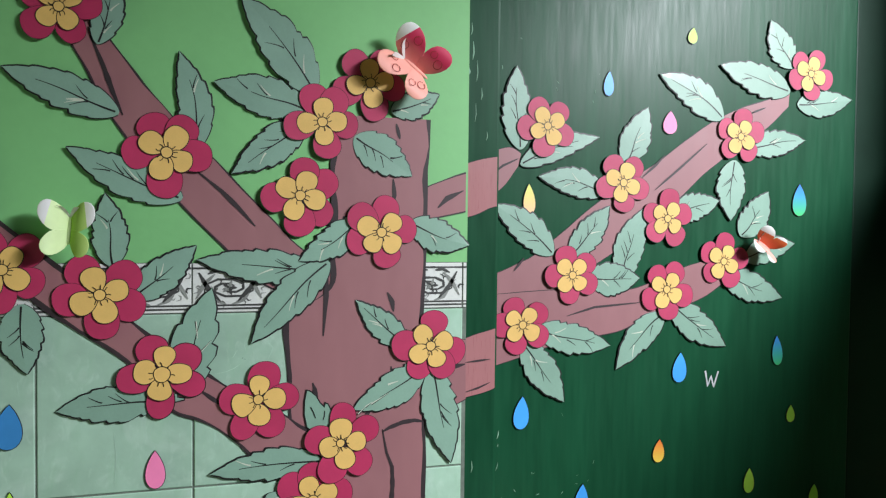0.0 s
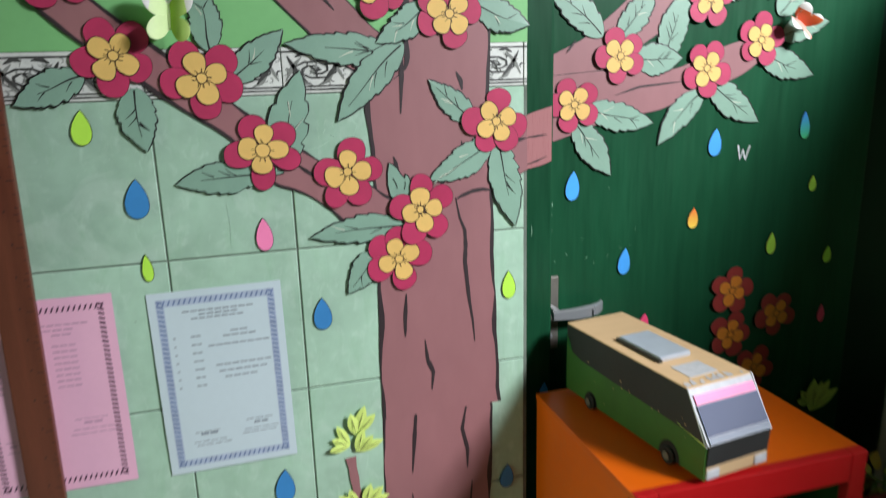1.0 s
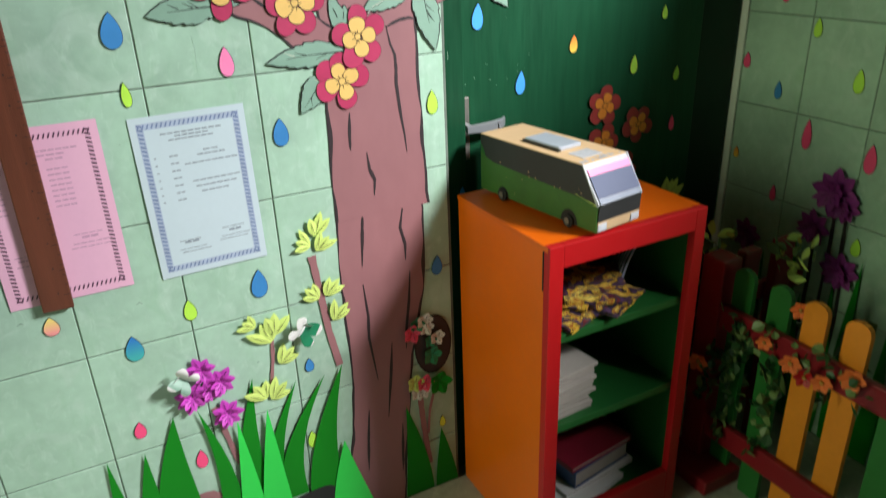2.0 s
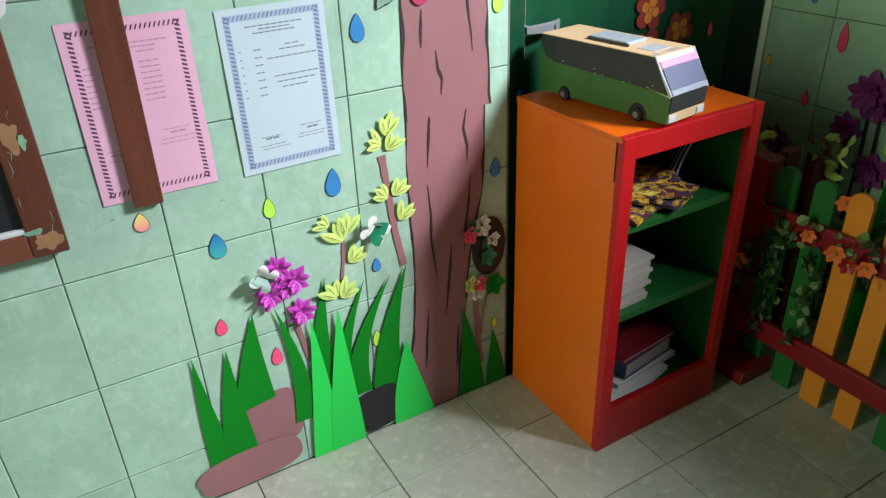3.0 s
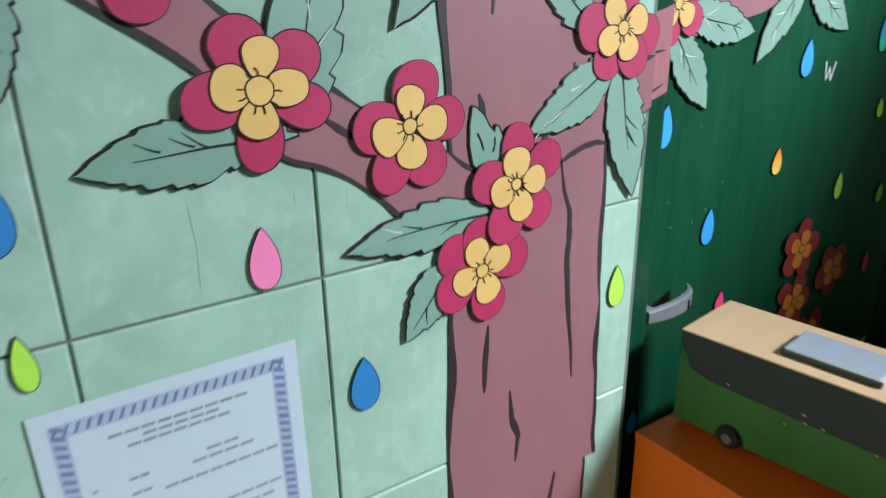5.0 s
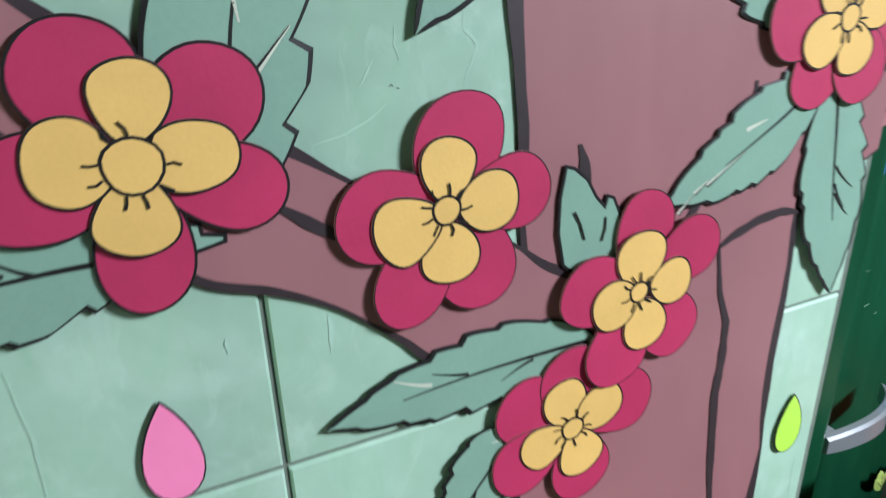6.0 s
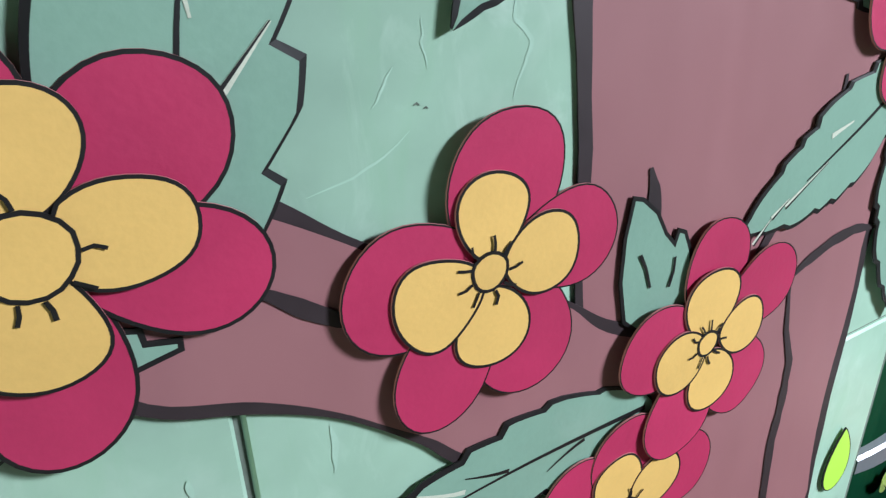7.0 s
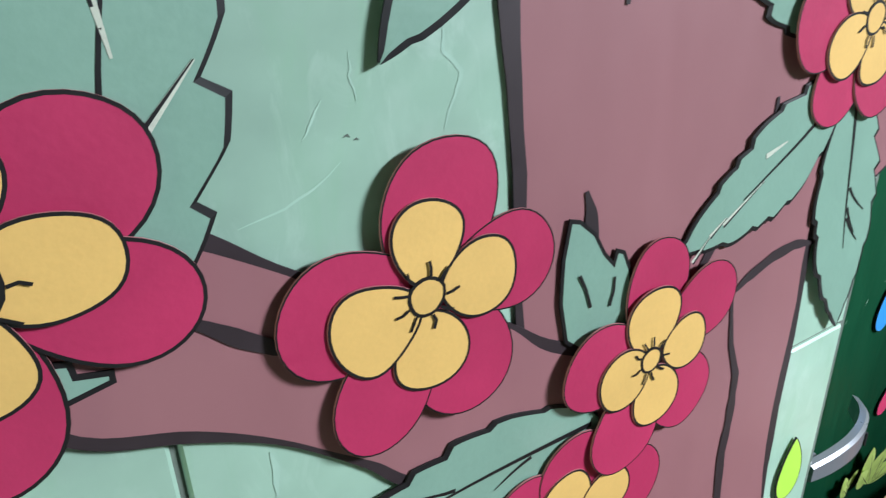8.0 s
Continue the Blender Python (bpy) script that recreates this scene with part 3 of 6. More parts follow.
for i in range(24):
    bm = bmesh.new()
    bmesh.ops.create_circle(bm, cap_ends=True, segments=8, radius=0.0015, matrix=Matrix.Translation((0.006 + 0.002 * (i % 3), -0.0184, 0.035 + i * 0.05)) @ Matrix.Rotation(radians(90), 4, "X"))
    part("nail_hole", bm, M_BLACK, bar)
bar.matrix_basis = pose(-0.2242, 0, 0.762, 0, 0.9, 0)


# ---- the paper tree ----
tree = thing("paper_tree", "mauve card tree with brushed dark outlines, glued on the wall", "wall decoration")
limb("trunk", [(0.4001, 1.694, 0.5575, 1.694), (0.4021, 1.6, 0.5545, 1.6), (0.4031, 1.5, 0.5525, 1.51), (0.397, 1.432, 0.5505, 1.44), (0.3428, 1.395, 0.5496, 1.39), (0.3313, 1.365, 0.551, 1.35), (0.342, 1.26, 0.553, 1.23), (0.339, 1.06, 0.555, 1.08), (0.336, 0.93, 0.56, 0.93), (0.336, 0.81, 0.566, 0.81)], -0.0018, tree, 0.0085, 0.003)
limb("trunk", [(0.337, 0.86, 0.548, 0.84), (0.333, 0.7, 0.547, 0.69), (0.331, 0.6, 0.538, 0.58), (0.336, 0.43, 0.503, 0.42), (0.325, 0.27, 0.482, 0.25), (0.302, 0.12, 0.466, 0.1), (0.27, FLOOR + 0.002, 0.455, FLOOR + 0.002)], -0.001, tree, 0.0075, 0.003)
limb("branch", [(0.0526, 1.842, 0.0207, 1.82), (0.105, 1.773, 0.0608, 1.746), (0.1646, 1.696, 0.106, 1.661), (0.2572, 1.598, 0.1842, 1.56), (0.3055, 1.548, 0.2459, 1.494), (0.3538, 1.498, 0.3055, 1.438), (0.4165, 1.45, 0.3865, 1.4)], -0.0009, tree, 0.0035)
limb("branch", [(-0.2517, 1.745, -0.2908, 1.69), (-0.1777, 1.669, -0.2167, 1.614), (-0.1211, 1.615, -0.1602, 1.568), (-0.0646, 1.552, -0.1098, 1.507), (0.0217, 1.478, -0.0317, 1.447), (0.0752, 1.433, 0.0239, 1.398), (0.1519, 1.367, 0.1156, 1.332), (0.193, 1.335, 0.150, 1.288), (0.227, 1.3115, 0.180, 1.2565), (0.252, 1.2915, 0.211, 1.2435), (0.295, 1.265, 0.242, 1.2265), (0.337, 1.2425, 0.268, 1.2025), (0.366, 1.2235, 0.290, 1.181), (0.42, 1.20, 0.36, 1.13)], -0.0023, tree, 0.0065)
limb("branch", [(0.4965, 1.545, 0.5165, 1.48), (0.5205, 1.568, 0.5345, 1.505), (0.5515, 1.59, 0.5495, 1.534), (0.616, 1.615, 0.616, 1.55)], -0.0009, tree, 0.003)
limb("branch", [(0.52, 1.29, 0.53, 1.21), (0.548, 1.315, 0.548, 1.217), (0.588, 1.349, 0.585, 1.234), (0.6185, 1.349, 0.6195, 1.25)], -0.0009, tree, 0.0025)
limb("paper_band", [(0.622, 1.631, 0.622, 1.541), (0.645, 1.637, 0.645, 1.548), (0.664, 1.641, 0.665, 1.557), (0.679, 1.644, 0.679, 1.561)], 0.0272, tree, 0.0008)
limb("paper_band", [(0.622, 1.345, 0.622, 1.245), (0.645, 1.352, 0.645, 1.250), (0.664, 1.356, 0.664, 1.255), (0.679, 1.360, 0.679, 1.260)], 0.0272, tree, 0.0008)
M_BAND = material("pale mauve glossy card", (166, 112, 114), 0.3, 0.06, 6, 60, 0.1, stretch=(12, 1, 0.5))
for o in tree.children:
    if o.name.startswith("paper_band"):
        o.data.materials[0] = M_BAND
DS = DY - 0.0016
limb("branch", [(0.690, 1.660, 0.690, 1.581), (0.722, 1.668, 0.715, 1.602), (0.744, 1.658, 0.738, 1.634)], DS, tree, 0.0018)
limb("branch", [(0.690, 1.445, 0.692, 1.345), (0.777, 1.484, 0.788, 1.404), (0.897, 1.578, 0.921, 1.479), (0.999, 1.642, 1.036, 1.562), (1.130, 1.731, 1.144, 1.654), (1.218, 1.770, 1.244, 1.717), (1.306, 1.796, 1.304, 1.768)], DS, tree, 0.0014)
limb("branch", [(0.690, 1.411, 0.690, 1.282), (0.788, 1.417, 0.811, 1.317), (0.899, 1.418, 0.922, 1.335), (0.979, 1.421, 0.992, 1.358), (1.092, 1.462, 1.111, 1.395), (1.175, 1.478, 1.181, 1.437)], DS - 0.0007, tree, 0.0014)


def crack(pts, w, y=-0.0024):
    bm = bmesh.new()
    stroke(bm, pts, w, y)
    part("bark_line", bm, M_BARK_D, tree)


for a in (((0.389, 1.046), (0.385, 1.0), (0.384, 0.965)), ((0.484, 1.208), (0.495, 1.214), (0.516, 1.221), (0.535, 1.223), (0.556, 1.219)), ((0.484, 1.212), (0.491, 1.175), (0.500, 1.152), (0.501, 1.122), (0.499, 1.095), (0.503, 1.05), (0.506, 1.02), (0.512, 0.98), (0.515, 0.94)),
          ((0.420, 0.955), (0.424, 0.915), (0.434, 0.89), (0.430, 0.855)), ((0.399, 0.825), (0.394, 0.77), (0.387, 0.69)), ((0.498, 0.822), (0.487, 0.765), (0.497, 0.72), (0.496, 0.68)),
          ((0.385, 0.645), (0.391, 0.56), (0.388, 0.50), (0.402, 0.375)), ((0.505, 0.65), (0.498, 0.57), (0.487, 0.50), (0.483, 0.44)), ((0.446, 0.47), (0.437, 0.38), (0.422, 0.255)), ((0.371, 0.295), (0.362, 0.2), (0.356, 0.11)), ((0.459, 0.22), (0.455, 0.14), (0.451, 0.07)),
          ((0.498, 1.60), (0.50, 1.575), (0.494, 1.55)), ((0.502, 1.685), (0.508, 1.662)), ((0.398, 1.465), (0.396, 1.42), (0.392, 1.36)), ((0.49, 1.425), (0.498, 1.41), (0.500, 1.395)), ((0.3765, 1.290), (0.3795, 1.281), (0.381, 1.271), (0.382, 1.258), (0.383, 1.24)),
          ((0.497, 1.31), (0.499, 1.28), (0.495, 1.255)), ((0.5, 1.276), (0.468, 1.25), (0.445, 1.215)), ((0.57, 1.557), (0.585, 1.572), (0.612, 1.585)), ((0.585, 1.30), (0.60, 1.305), (0.618, 1.308))):
    crack(a, 0.0085, -0.0024 if a[0][1] > 0.83 and a[0][0] < 0.565 else -0.0016)
for a in (((0.211, 1.603), (0.245, 1.575), (0.268, 1.552), (0.292, 1.525)), ((0.072, 1.785), (0.088, 1.745), (0.10, 1.71), (0.113, 1.678))):
    crack(a, 0.008, -0.0016)
for a in (((0.733, 1.452), (0.752, 1.475)), ((0.98, 1.62), (1.01, 1.645), (1.03, 1.665)), ((1.01, 1.60), (1.06, 1.64), (1.12, 1.69)), ((1.16, 1.71), (1.20, 1.745), (1.225, 1.755)), ((0.835, 1.37), (0.89, 1.385), (0.985, 1.392)), ((0.69, 1.62), (0.71, 1.635), (0.738, 1.648)), ((1.215, 1.752), (1.25, 1.765))):
    crack(a, 0.005, DS - 0.0016)
for a in (((0.625, 1.305), (0.648, 1.307), (0.67, 1.309)), ((0.624, 1.255), (0.65, 1.262), (0.67, 1.27))):
    crack(a, 0.004, 0.0262)

crack(((0.212, 1.289), (0.222, 1.282), (0.232, 1.274), (0.242, 1.267), (0.256, 1.262), (0.27, 1.26)), 0.0068, -0.0029)

LEAVES, count = random.Random(11), [0]


def paper_leaf(x0, z0, x1, z1, w, y=-0.0026, label="sage green card leaf with inked veins and notched edges", group="leaves of the paper tree", cuts=None, slits=()):
    """A long leaf from its foot to its tip: toothed sides, an inked outline, midrib and side veins, and a few torn slits."""
    r = LEAVES
    count[0] += 1
    y -= 0.0002 * (count[0] % 4)
    L = math.hypot(x1 - x0, z1 - z0)
    ang = math.atan2(z1 - z0, x1 - x0)
    bend, curl = r.uniform(-0.06, 0.06) * L, r.uniform(0.0004, 0.002)
    roll = r.uniform(-0.03, 0.05)
    n = 44
    teeth = {s: sorted(r.uniform(q - 0.04, q + 0.04) for q in (0.22, 0.38, 0.52, 0.65, 0.77, 0.88)) for s in (1, -1)}
    depth = {s: [r.uniform(0.07, 0.2) for _ in range(6)] for s in (1, -1)}
    if cuts:                             # a leaf that lies flat under a blossom
        curl, roll = 0.0004, 0.0
    for side, given in (cuts or {}).items():
        teeth[side], depth[side] = [q for q, _ in given], [d for _, d in given]
    lie = lambda s, v: y - curl * s * s - 0.0006 * math.sin(math.pi * s) - roll * abs(v) * s
    holder = thing("paper_leaf", label, "paper leaf", group, (x0, 0, z0))
    bm = bmesh.new()
    ink = r.uniform(0.0018, 0.0027)
    rows = []
    for i in range(n + 1):
        s = i / n
        mid = bend * math.sin(math.pi * s)
        prof = w / 2 * (math.sin(math.pi * min(1, s ** 0.82 * 0.97 + 0.03)) ** 0.8)
        co = []
        for side in (1, -1):
            h = prof * 1.03
            for q, d in zip(teeth[side], depth[side]):
                if 0 <= s - q < 0.12:
                    h *= 1 - d * (1 - (s - q) / 0.12)
            h = max(h, 0.0006)
            hi = max(h - ink, h * 0.3)
            co.append(((s * L + 0.004 * (h / w), lie(s, h) + 0.0003, mid + side * h), (s * L, lie(s, hi), mid + side * hi)))
        rows.append([bm.verts.new(p) for p in (co[0][0], co[0][1], (s * L, lie(s, 0) - 0.0002, mid), co[1][1], co[1][0])])
    for a, b in zip(rows, rows[1:]):
        for j, mat in ((0, 1), (1, 0), (2, 0), (3, 1)):
            bm.faces.new((a[j], a[j + 1], b[j + 1], b[j])).material_index = mat
    edge_thickness(bm, 0.0008)
    bmesh.ops.recalc_face_normals(bm, faces=bm.faces)
    part("blade", bm, [M_LEAF, M_INK], holder)

    def inked(name, pts, hw, mat):
        """A tapering line on the blade through points (along, across)."""
        bm, prev = bmesh.new(), None
        for i, (s, v) in enumerate(pts):
            t = (Vector(pts[min(i + 1, len(pts) - 1)]) - Vector(pts[max(i - 1, 0)]))
            q = Vector((-t.y, t.x * L)).normalized() * hw * (1.1 - 0.8 * i / (len(pts) - 1))
            c = bend * math.sin(math.pi * s)
            row = [bm.verts.new((s * L + k * q.x, lie(s, v) - 0.00035, c + v + k * q.y)) for k in (1, -1)]
            if prev:
                bm.faces.new((prev[0], prev[1], row[1], row[0]))
            prev = row
        part(name, bm, mat, holder)

    end, sway = r.uniform(0.6, 0.86), r.uniform(-0.03, 0.03)
    inked("midrib", [(0.03 + (end - 0.03) * i / 10, w * sway * math.sin(i * 0.62)) for i in range(11)], 0.0013, M_INK)
    for k in range(r.choice((3, 4, 5))):
        s, side = r.uniform(0.16, 0.66), r.choice((1, -1))
        h0, h1 = r.uniform(0.02, 0.12), r.uniform(0.3, 0.6)
        torn = r.random() < 0.3
        if slits:
            continue
        inked("slit" if torn else "vein", [(s + 0.13 * q / 4, side * w / 2 * (h0 + (h1 - h0) * (q / 4) ** 1.3)) for q in range(5)], 0.0011 if torn else 0.00095, M_SLIT if torn else M_INK)
    for ends in slits:                   # a long tear from (x, z) to (x, z), pale inside and dark along one side
        (s0, v0), (s1, v1) = (((px - x0) * math.cos(ang) + (pz - z0) * math.sin(ang), (pz - z0) * math.cos(ang) - (px - x0) * math.sin(ang)) for px, pz in ends)
        for name, mat, off, hw in (("tear_edge", M_INK, 0.0009, 0.0006), ("slit", M_SLIT, 0.0, 0.0013)):
            inked(name, [((s0 + (s1 - s0) * q / 6) / L, v0 + (v1 - v0) * q / 6 + off * (1 - q / 7) - bend * math.sin(math.pi * (s0 + (s1 - s0) * q / 6) / L)) for q in range(7)], hw, mat)
    holder.rotation_euler = (0, -ang, 0)
    return holder


def leaf(x0, z0, x1, z1, w, cuts=None, slits=()):
    return paper_leaf(x0, z0, x1, z1, w * 1.06, cuts=cuts, slits=slits)


def door_leaf(x0, z0, x1, z1, w):
    return paper_leaf(x0, z0, x1, z1, w * 1.06, DY - 0.0026, "pale sage card leaf glued on the green door", "leaves on the door")


leaf(0.108, 1.680, -0.037, 1.735, 0.051)
leaf(0.0814, 1.773, 0.0999, 1.874, 0.042)
leaf(0.3774, 1.725, 0.2716, 1.857, 0.066)
leaf(0.3682, 1.697, 0.2335, 1.732, 0.058)
leaf(0.3641, 1.684, 0.2582, 1.601, 0.053)
leaf(0.212, 1.635, 0.187, 1.772, 0.048)
leaf(0.191, 1.563, 0.041, 1.631, 0.053)
leaf(0.4375, 1.662, 0.5275, 1.605, 0.058)
leaf(0.4935, 1.703, 0.5705, 1.734, 0.043)
leaf(0.100, 1.466, 0.090, 1.569, 0.048)
leaf(0.1235, 1.421, 0.2109, 1.497, 0.049)
leaf(0.3815, 1.460, 0.210, 1.476, 0.051)
leaf(0.400, 1.473, 0.286, 1.352, 0.055)
leaf(0.4505, 1.539, 0.354, 1.473, 0.049)
leaf(0.5255, 1.533, 0.622, 1.498, 0.053)
leaf(0.5264, 1.338, 0.4407, 1.414, 0.045)
leaf(0.552, 1.308, 0.436, 1.245, 0.054, slits=(((0.466, 1.2525), (0.494, 1.2690)), ((0.457, 1.2490), (0.468, 1.2562)), ((0.446, 1.2385), (0.457, 1.2490)), ((0.492, 1.282), (0.508, 1.2865))))
leaf(0.564, 1.305, 0.595, 1.151, 0.058)
leaf(-0.014, 1.416, -0.007, 1.320, 0.055)
leaf(0.160, 1.274, 0.027, 1.267, 0.052)
leaf(0.199, 1.287, 0.232, 1.435, 0.061, {-1: ((0.24, 0.24), (0.475, 0.26), (0.7, 0.2)), 1: ((0.6, 0.2), (0.8, 0.22))}, (((0.2155, 1.3422), (0.2318, 1.3600)), ((0.2095, 1.387), (0.2122, 1.3625))))
bm = cut_sheet([(0.367, 1.2806), (0.3733, 1.2786), (0.3821, 1.2709), (0.3885, 1.260), (0.3935, 1.2545), (0.395, 1.260), (0.4003, 1.2576), (0.4055, 1.2465), (0.4082, 1.2275), (0.4037, 1.2111), (0.3844, 1.2077), (0.3673, 1.2225), (0.3633, 1.2427), (0.3637, 1.2629)], 0.0018, y=-0.0036)
two_lobed = thing("paper_leaf", "small two-lobed sage card leaf behind a blossom", "paper leaf", "leaves of the paper tree")
part("blade", bm, [M_LEAF, M_INK], two_lobed)
for q in (((0.3735, 1.2535), (0.3775, 1.246), (0.381, 1.236)), ((0.3945, 1.247), (0.3945, 1.240), (0.3925, 1.233))):
    bm = bmesh.new()
    stroke(bm, q, 0.0017, -0.0042, taper=False)
    part("vein", bm, M_INK, two_lobed)
tagged(part("paper_leaf", cut_sheet([(0.165, 1.268), (0.181, 1.2705), (0.1950, 1.2733), (0.1952, 1.2775), (0.186, 1.2795), (0.1855, 1.284), (0.165, 1.29)], 0.0018, y=-0.003), [M_LEAF, M_INK]), "cropped sage card leaf end under a blossom", "paper leaf", "leaves of the paper tree")
leaf(0.392, 1.170, 0.228, 1.163, 0.050)
leaf(0.356, 1.131, 0.286, 1.058, 0.051)
leaf(-0.08, 1.437, -0.1791, 1.396, 0.051)
door_leaf(0.742, 1.664, 0.733, 1.809, 0.057)
door_leaf(0.742, 1.638, 0.895, 1.692, 0.046)
door_leaf(0.908, 1.593, 0.776, 1.618, 0.052)
door_leaf(0.948, 1.643, 0.993, 1.752, 0.059)
door_leaf(0.807, 1.481, 0.691, 1.569, 0.057)
door_leaf(0.840, 1.477, 0.917, 1.569, 0.054)
door_leaf(0.944, 1.435, 0.989, 1.567, 0.060)
door_leaf(1.048, 1.560, 1.149, 1.583, 0.053)
door_leaf(1.155, 1.739, 1.015, 1.814, 0.061)
door_leaf(1.306, 1.799, 1.145, 1.840, 0.061)
door_leaf(1.314, 1.846, 1.257, 1.934, 0.060)
door_leaf(1.325, 1.775, 1.456, 1.792, 0.053)
door_leaf(1.213, 1.685, 1.344, 1.706, 0.052)
door_leaf(1.182, 1.661, 1.175, 1.545, 0.063)
door_leaf(1.199, 1.516, 1.260, 1.603, 0.062)
door_leaf(1.210, 1.472, 1.325, 1.502, 0.052)
door_leaf(1.160, 1.443, 1.298, 1.395, 0.058)
door_leaf(0.876, 1.440, 0.981, 1.437, 0.060)
door_leaf(0.778, 1.348, 0.923, 1.314, 0.056)
door_leaf(0.752, 1.323, 0.832, 1.215, 0.058)
door_leaf(1.034, 1.371, 0.935, 1.269, 0.055)
door_leaf(1.048, 1.389, 1.170, 1.304, 0.060)

FLOWERS = random.Random(5)


def petal_outline(c, half, wide, ang, r, n=38):
    """An egg-shaped petal, a little lopsided, with its middle c out from the flower's centre."""
    a0, a1, k = r.uniform(-0.06, 0.06), r.uniform(-0.05, 0.05), r.uniform(0.12, 0.26)
    pts = []
    for i in range(n):
        t = 2 * math.pi * i / n
        u = c + half * math.cos(t) * (1 + a1 * math.sin(2 * t))
        v = wide * math.sin(t) * (1 + k * math.cos(t)) * (1 + a0 * math.cos(3 * t))
        pts.append((u * math.cos(ang) - v * math.sin(ang), u * math.sin(ang) + v * math.cos(ang)))
    return pts


def paper_flower(x, z, R, rot, yrot, y=-0.0042, red=None, gold=None, label="crimson paper blossom with a mustard four-petalled middle", group="blossoms of the paper tree", eye=0.14, reds=None, golds=None, rim=0.011):
    r = FLOWERS
    f = thing("paper_flower", label, "paper flower", group, (x, y, z))
    red, gold = red or M_RED, gold or M_YELLOW
    def shape(given, k, turn, reach, plain):
        """Angle, middle, half length and half width of petal k: its own where given, else a plain one at that turn."""
        own = given[k] if given else turn
        if isinstance(own, tuple) and len(own) == 4:
            return radians(own[0]), own[1] * R, own[2] * R, own[3] * R
        own, reach = own if isinstance(own, tuple) else (own, reach)
        c, half, wide, low, high = plain
        return radians(own), c * R * reach, half * R * reach, wide * R * min(max(reach, low), high)

    for k in range(5):
        a, c, half, wide = shape(reds, k, rot + 72 * k + r.uniform(-6, 6), r.uniform(0.94, 1.05), (0.56, 0.44, 0.375, 0.94, 1.05))
        tilt = r.uniform(0.0, 0.05)
        lift = lambda px, pz: tilt * math.hypot(px, pz)
        part("petal", cut_sheet(petal_outline(c, half, wide, a, r), rim * R, 0.0009, -0.0002 * k, lift=lift, core=2), [red, M_INK, M_CORE], f)
    for k in range(4):
        a, c, half, wide = shape(golds, k, yrot + 90 * k + r.uniform(-7, 7), r.uniform(0.61, 0.68), (0.535, 0.465, 0.41, 0.6, 0.68))
        part("inner_petal", cut_sheet(petal_outline(c, half, wide, a, r), 0.019 * R, 0.0009, -0.0026 - 0.0001 * k, core=2), [gold, M_INK, M_CORE], f)
    disc = [(eye * R * math.cos(t * 0.349) * (1 + 0.05 * math.sin(t * 1.1)), eye * R * math.sin(t * 0.349)) for t in range(18)]
    part("flower_eye", cut_sheet(disc, 0.022 * R, 0.0004, -0.0032), [gold, M_INK], f)
    for k in range(9):
        bm = bmesh.new()
        a = 2 * math.pi * k / 9 + r.uniform(-0.15, 0.15)
        q = [(R * d * math.cos(a + b), R * d * math.sin(a + b)) for d, b in ((eye + 0.0, 0), (eye + 0.05, 0.05), (eye + 0.1, r.uniform(-0.12, 0.2)))]
        stroke(bm, q, 0.023 * R, -0.0034, taper=False)
        part("stamen_line", bm, M_INK, f)
    part("foam_pad", boxed(-0.17 * R, 0.17 * R, 0.0012, -y - 0.001 if y > -0.02 and y < 0 else 0.0032, -0.17 * R, 0.17 * R), M_CREAM, f)
    return f


def flower(x, z, R, rot, yrot, eye=0.14, reds=None, golds=None, y=-0.0042, rim=0.011):
    return paper_flower(x, z, R * 1.04, rot, yrot, y, eye=eye, reds=reds, golds=golds, rim=rim)


def door_flower(x, z, R, rot, yrot):
    return paper_flower(x, z, R, rot, yrot, DY - 0.005, label="crimson paper blossom with a mustard middle, glued on the door", group="blossoms on the door")


flower(0.034, 1.819, 0.052, 9, 40)
flower(-0.036, 1.463, 0.056, 45, 60)
flower(0.0838, 1.4273, 0.059, 45, 75, reds=(124, 38, 338, 274, 189), golds=(109, 16, 286, 207))
flower(0.1642, 1.313, 0.0567, 46, 80, 0.205, reds=((35, 0.508, 0.541, 0.37), (338, 0.585, 0.482, 0.32), (267, 0.571, 0.532, 0.33), (110, 0.522, 0.492, 0.38), (187, 0.56, 0.48, 0.38)), golds=((82, 0.42, 0.285, 0.255), (1, 0.36, 0.345, 0.26), (263, 0.345, 0.30, 0.28), (169, 0.365, 0.29, 0.31)), rim=0.021)
flower(0.297, 1.2699, 0.0567, 12, 97, 0.135, reds=((75, 0.505, 0.478, 0.40), (4, 0.586, 0.426, 0.34), (296, 0.50, 0.555, 0.38), (242, 0.567, 0.529, 0.33), (177, 0.435, 0.51, 0.385)), golds=((85, 0.335, 0.285, 0.25), (1, 0.395, 0.295, 0.28), (274, 0.385, 0.29, 0.28), (197, 0.35, 0.31, 0.30)))
flower(0.4184, 1.1969, 0.0567, 18, 75, 0.12, reds=((84, 0.55, 0.50, 0.34), (27, 0.613, 0.48, 0.34), (313, 0.65, 0.42, 0.37), (253, 0.55, 0.53, 0.37), (168, 0.51, 0.42, 0.38)), golds=((89, 0.335, 0.32, 0.30), (3, 0.404, 0.27, 0.265), (286, 0.40, 0.31, 0.275), (197, 0.285, 0.285, 0.285)), y=-0.0058)
flower(0.3778, 1.1124, 0.057, 54, 30, reds=((93, 0.98), (11, 1.03), (144, 1.02), (203, 1.0), (284, 0.98)), golds=((106, 0.64), (25, 0.67), (198, 0.64), (289, 0.67)), y=-0.0034)
flower(0.5592, 1.340, 0.058, 18, 60, reds=(81, 346, 302, 241, 177), golds=(125, 18, 296, 212))
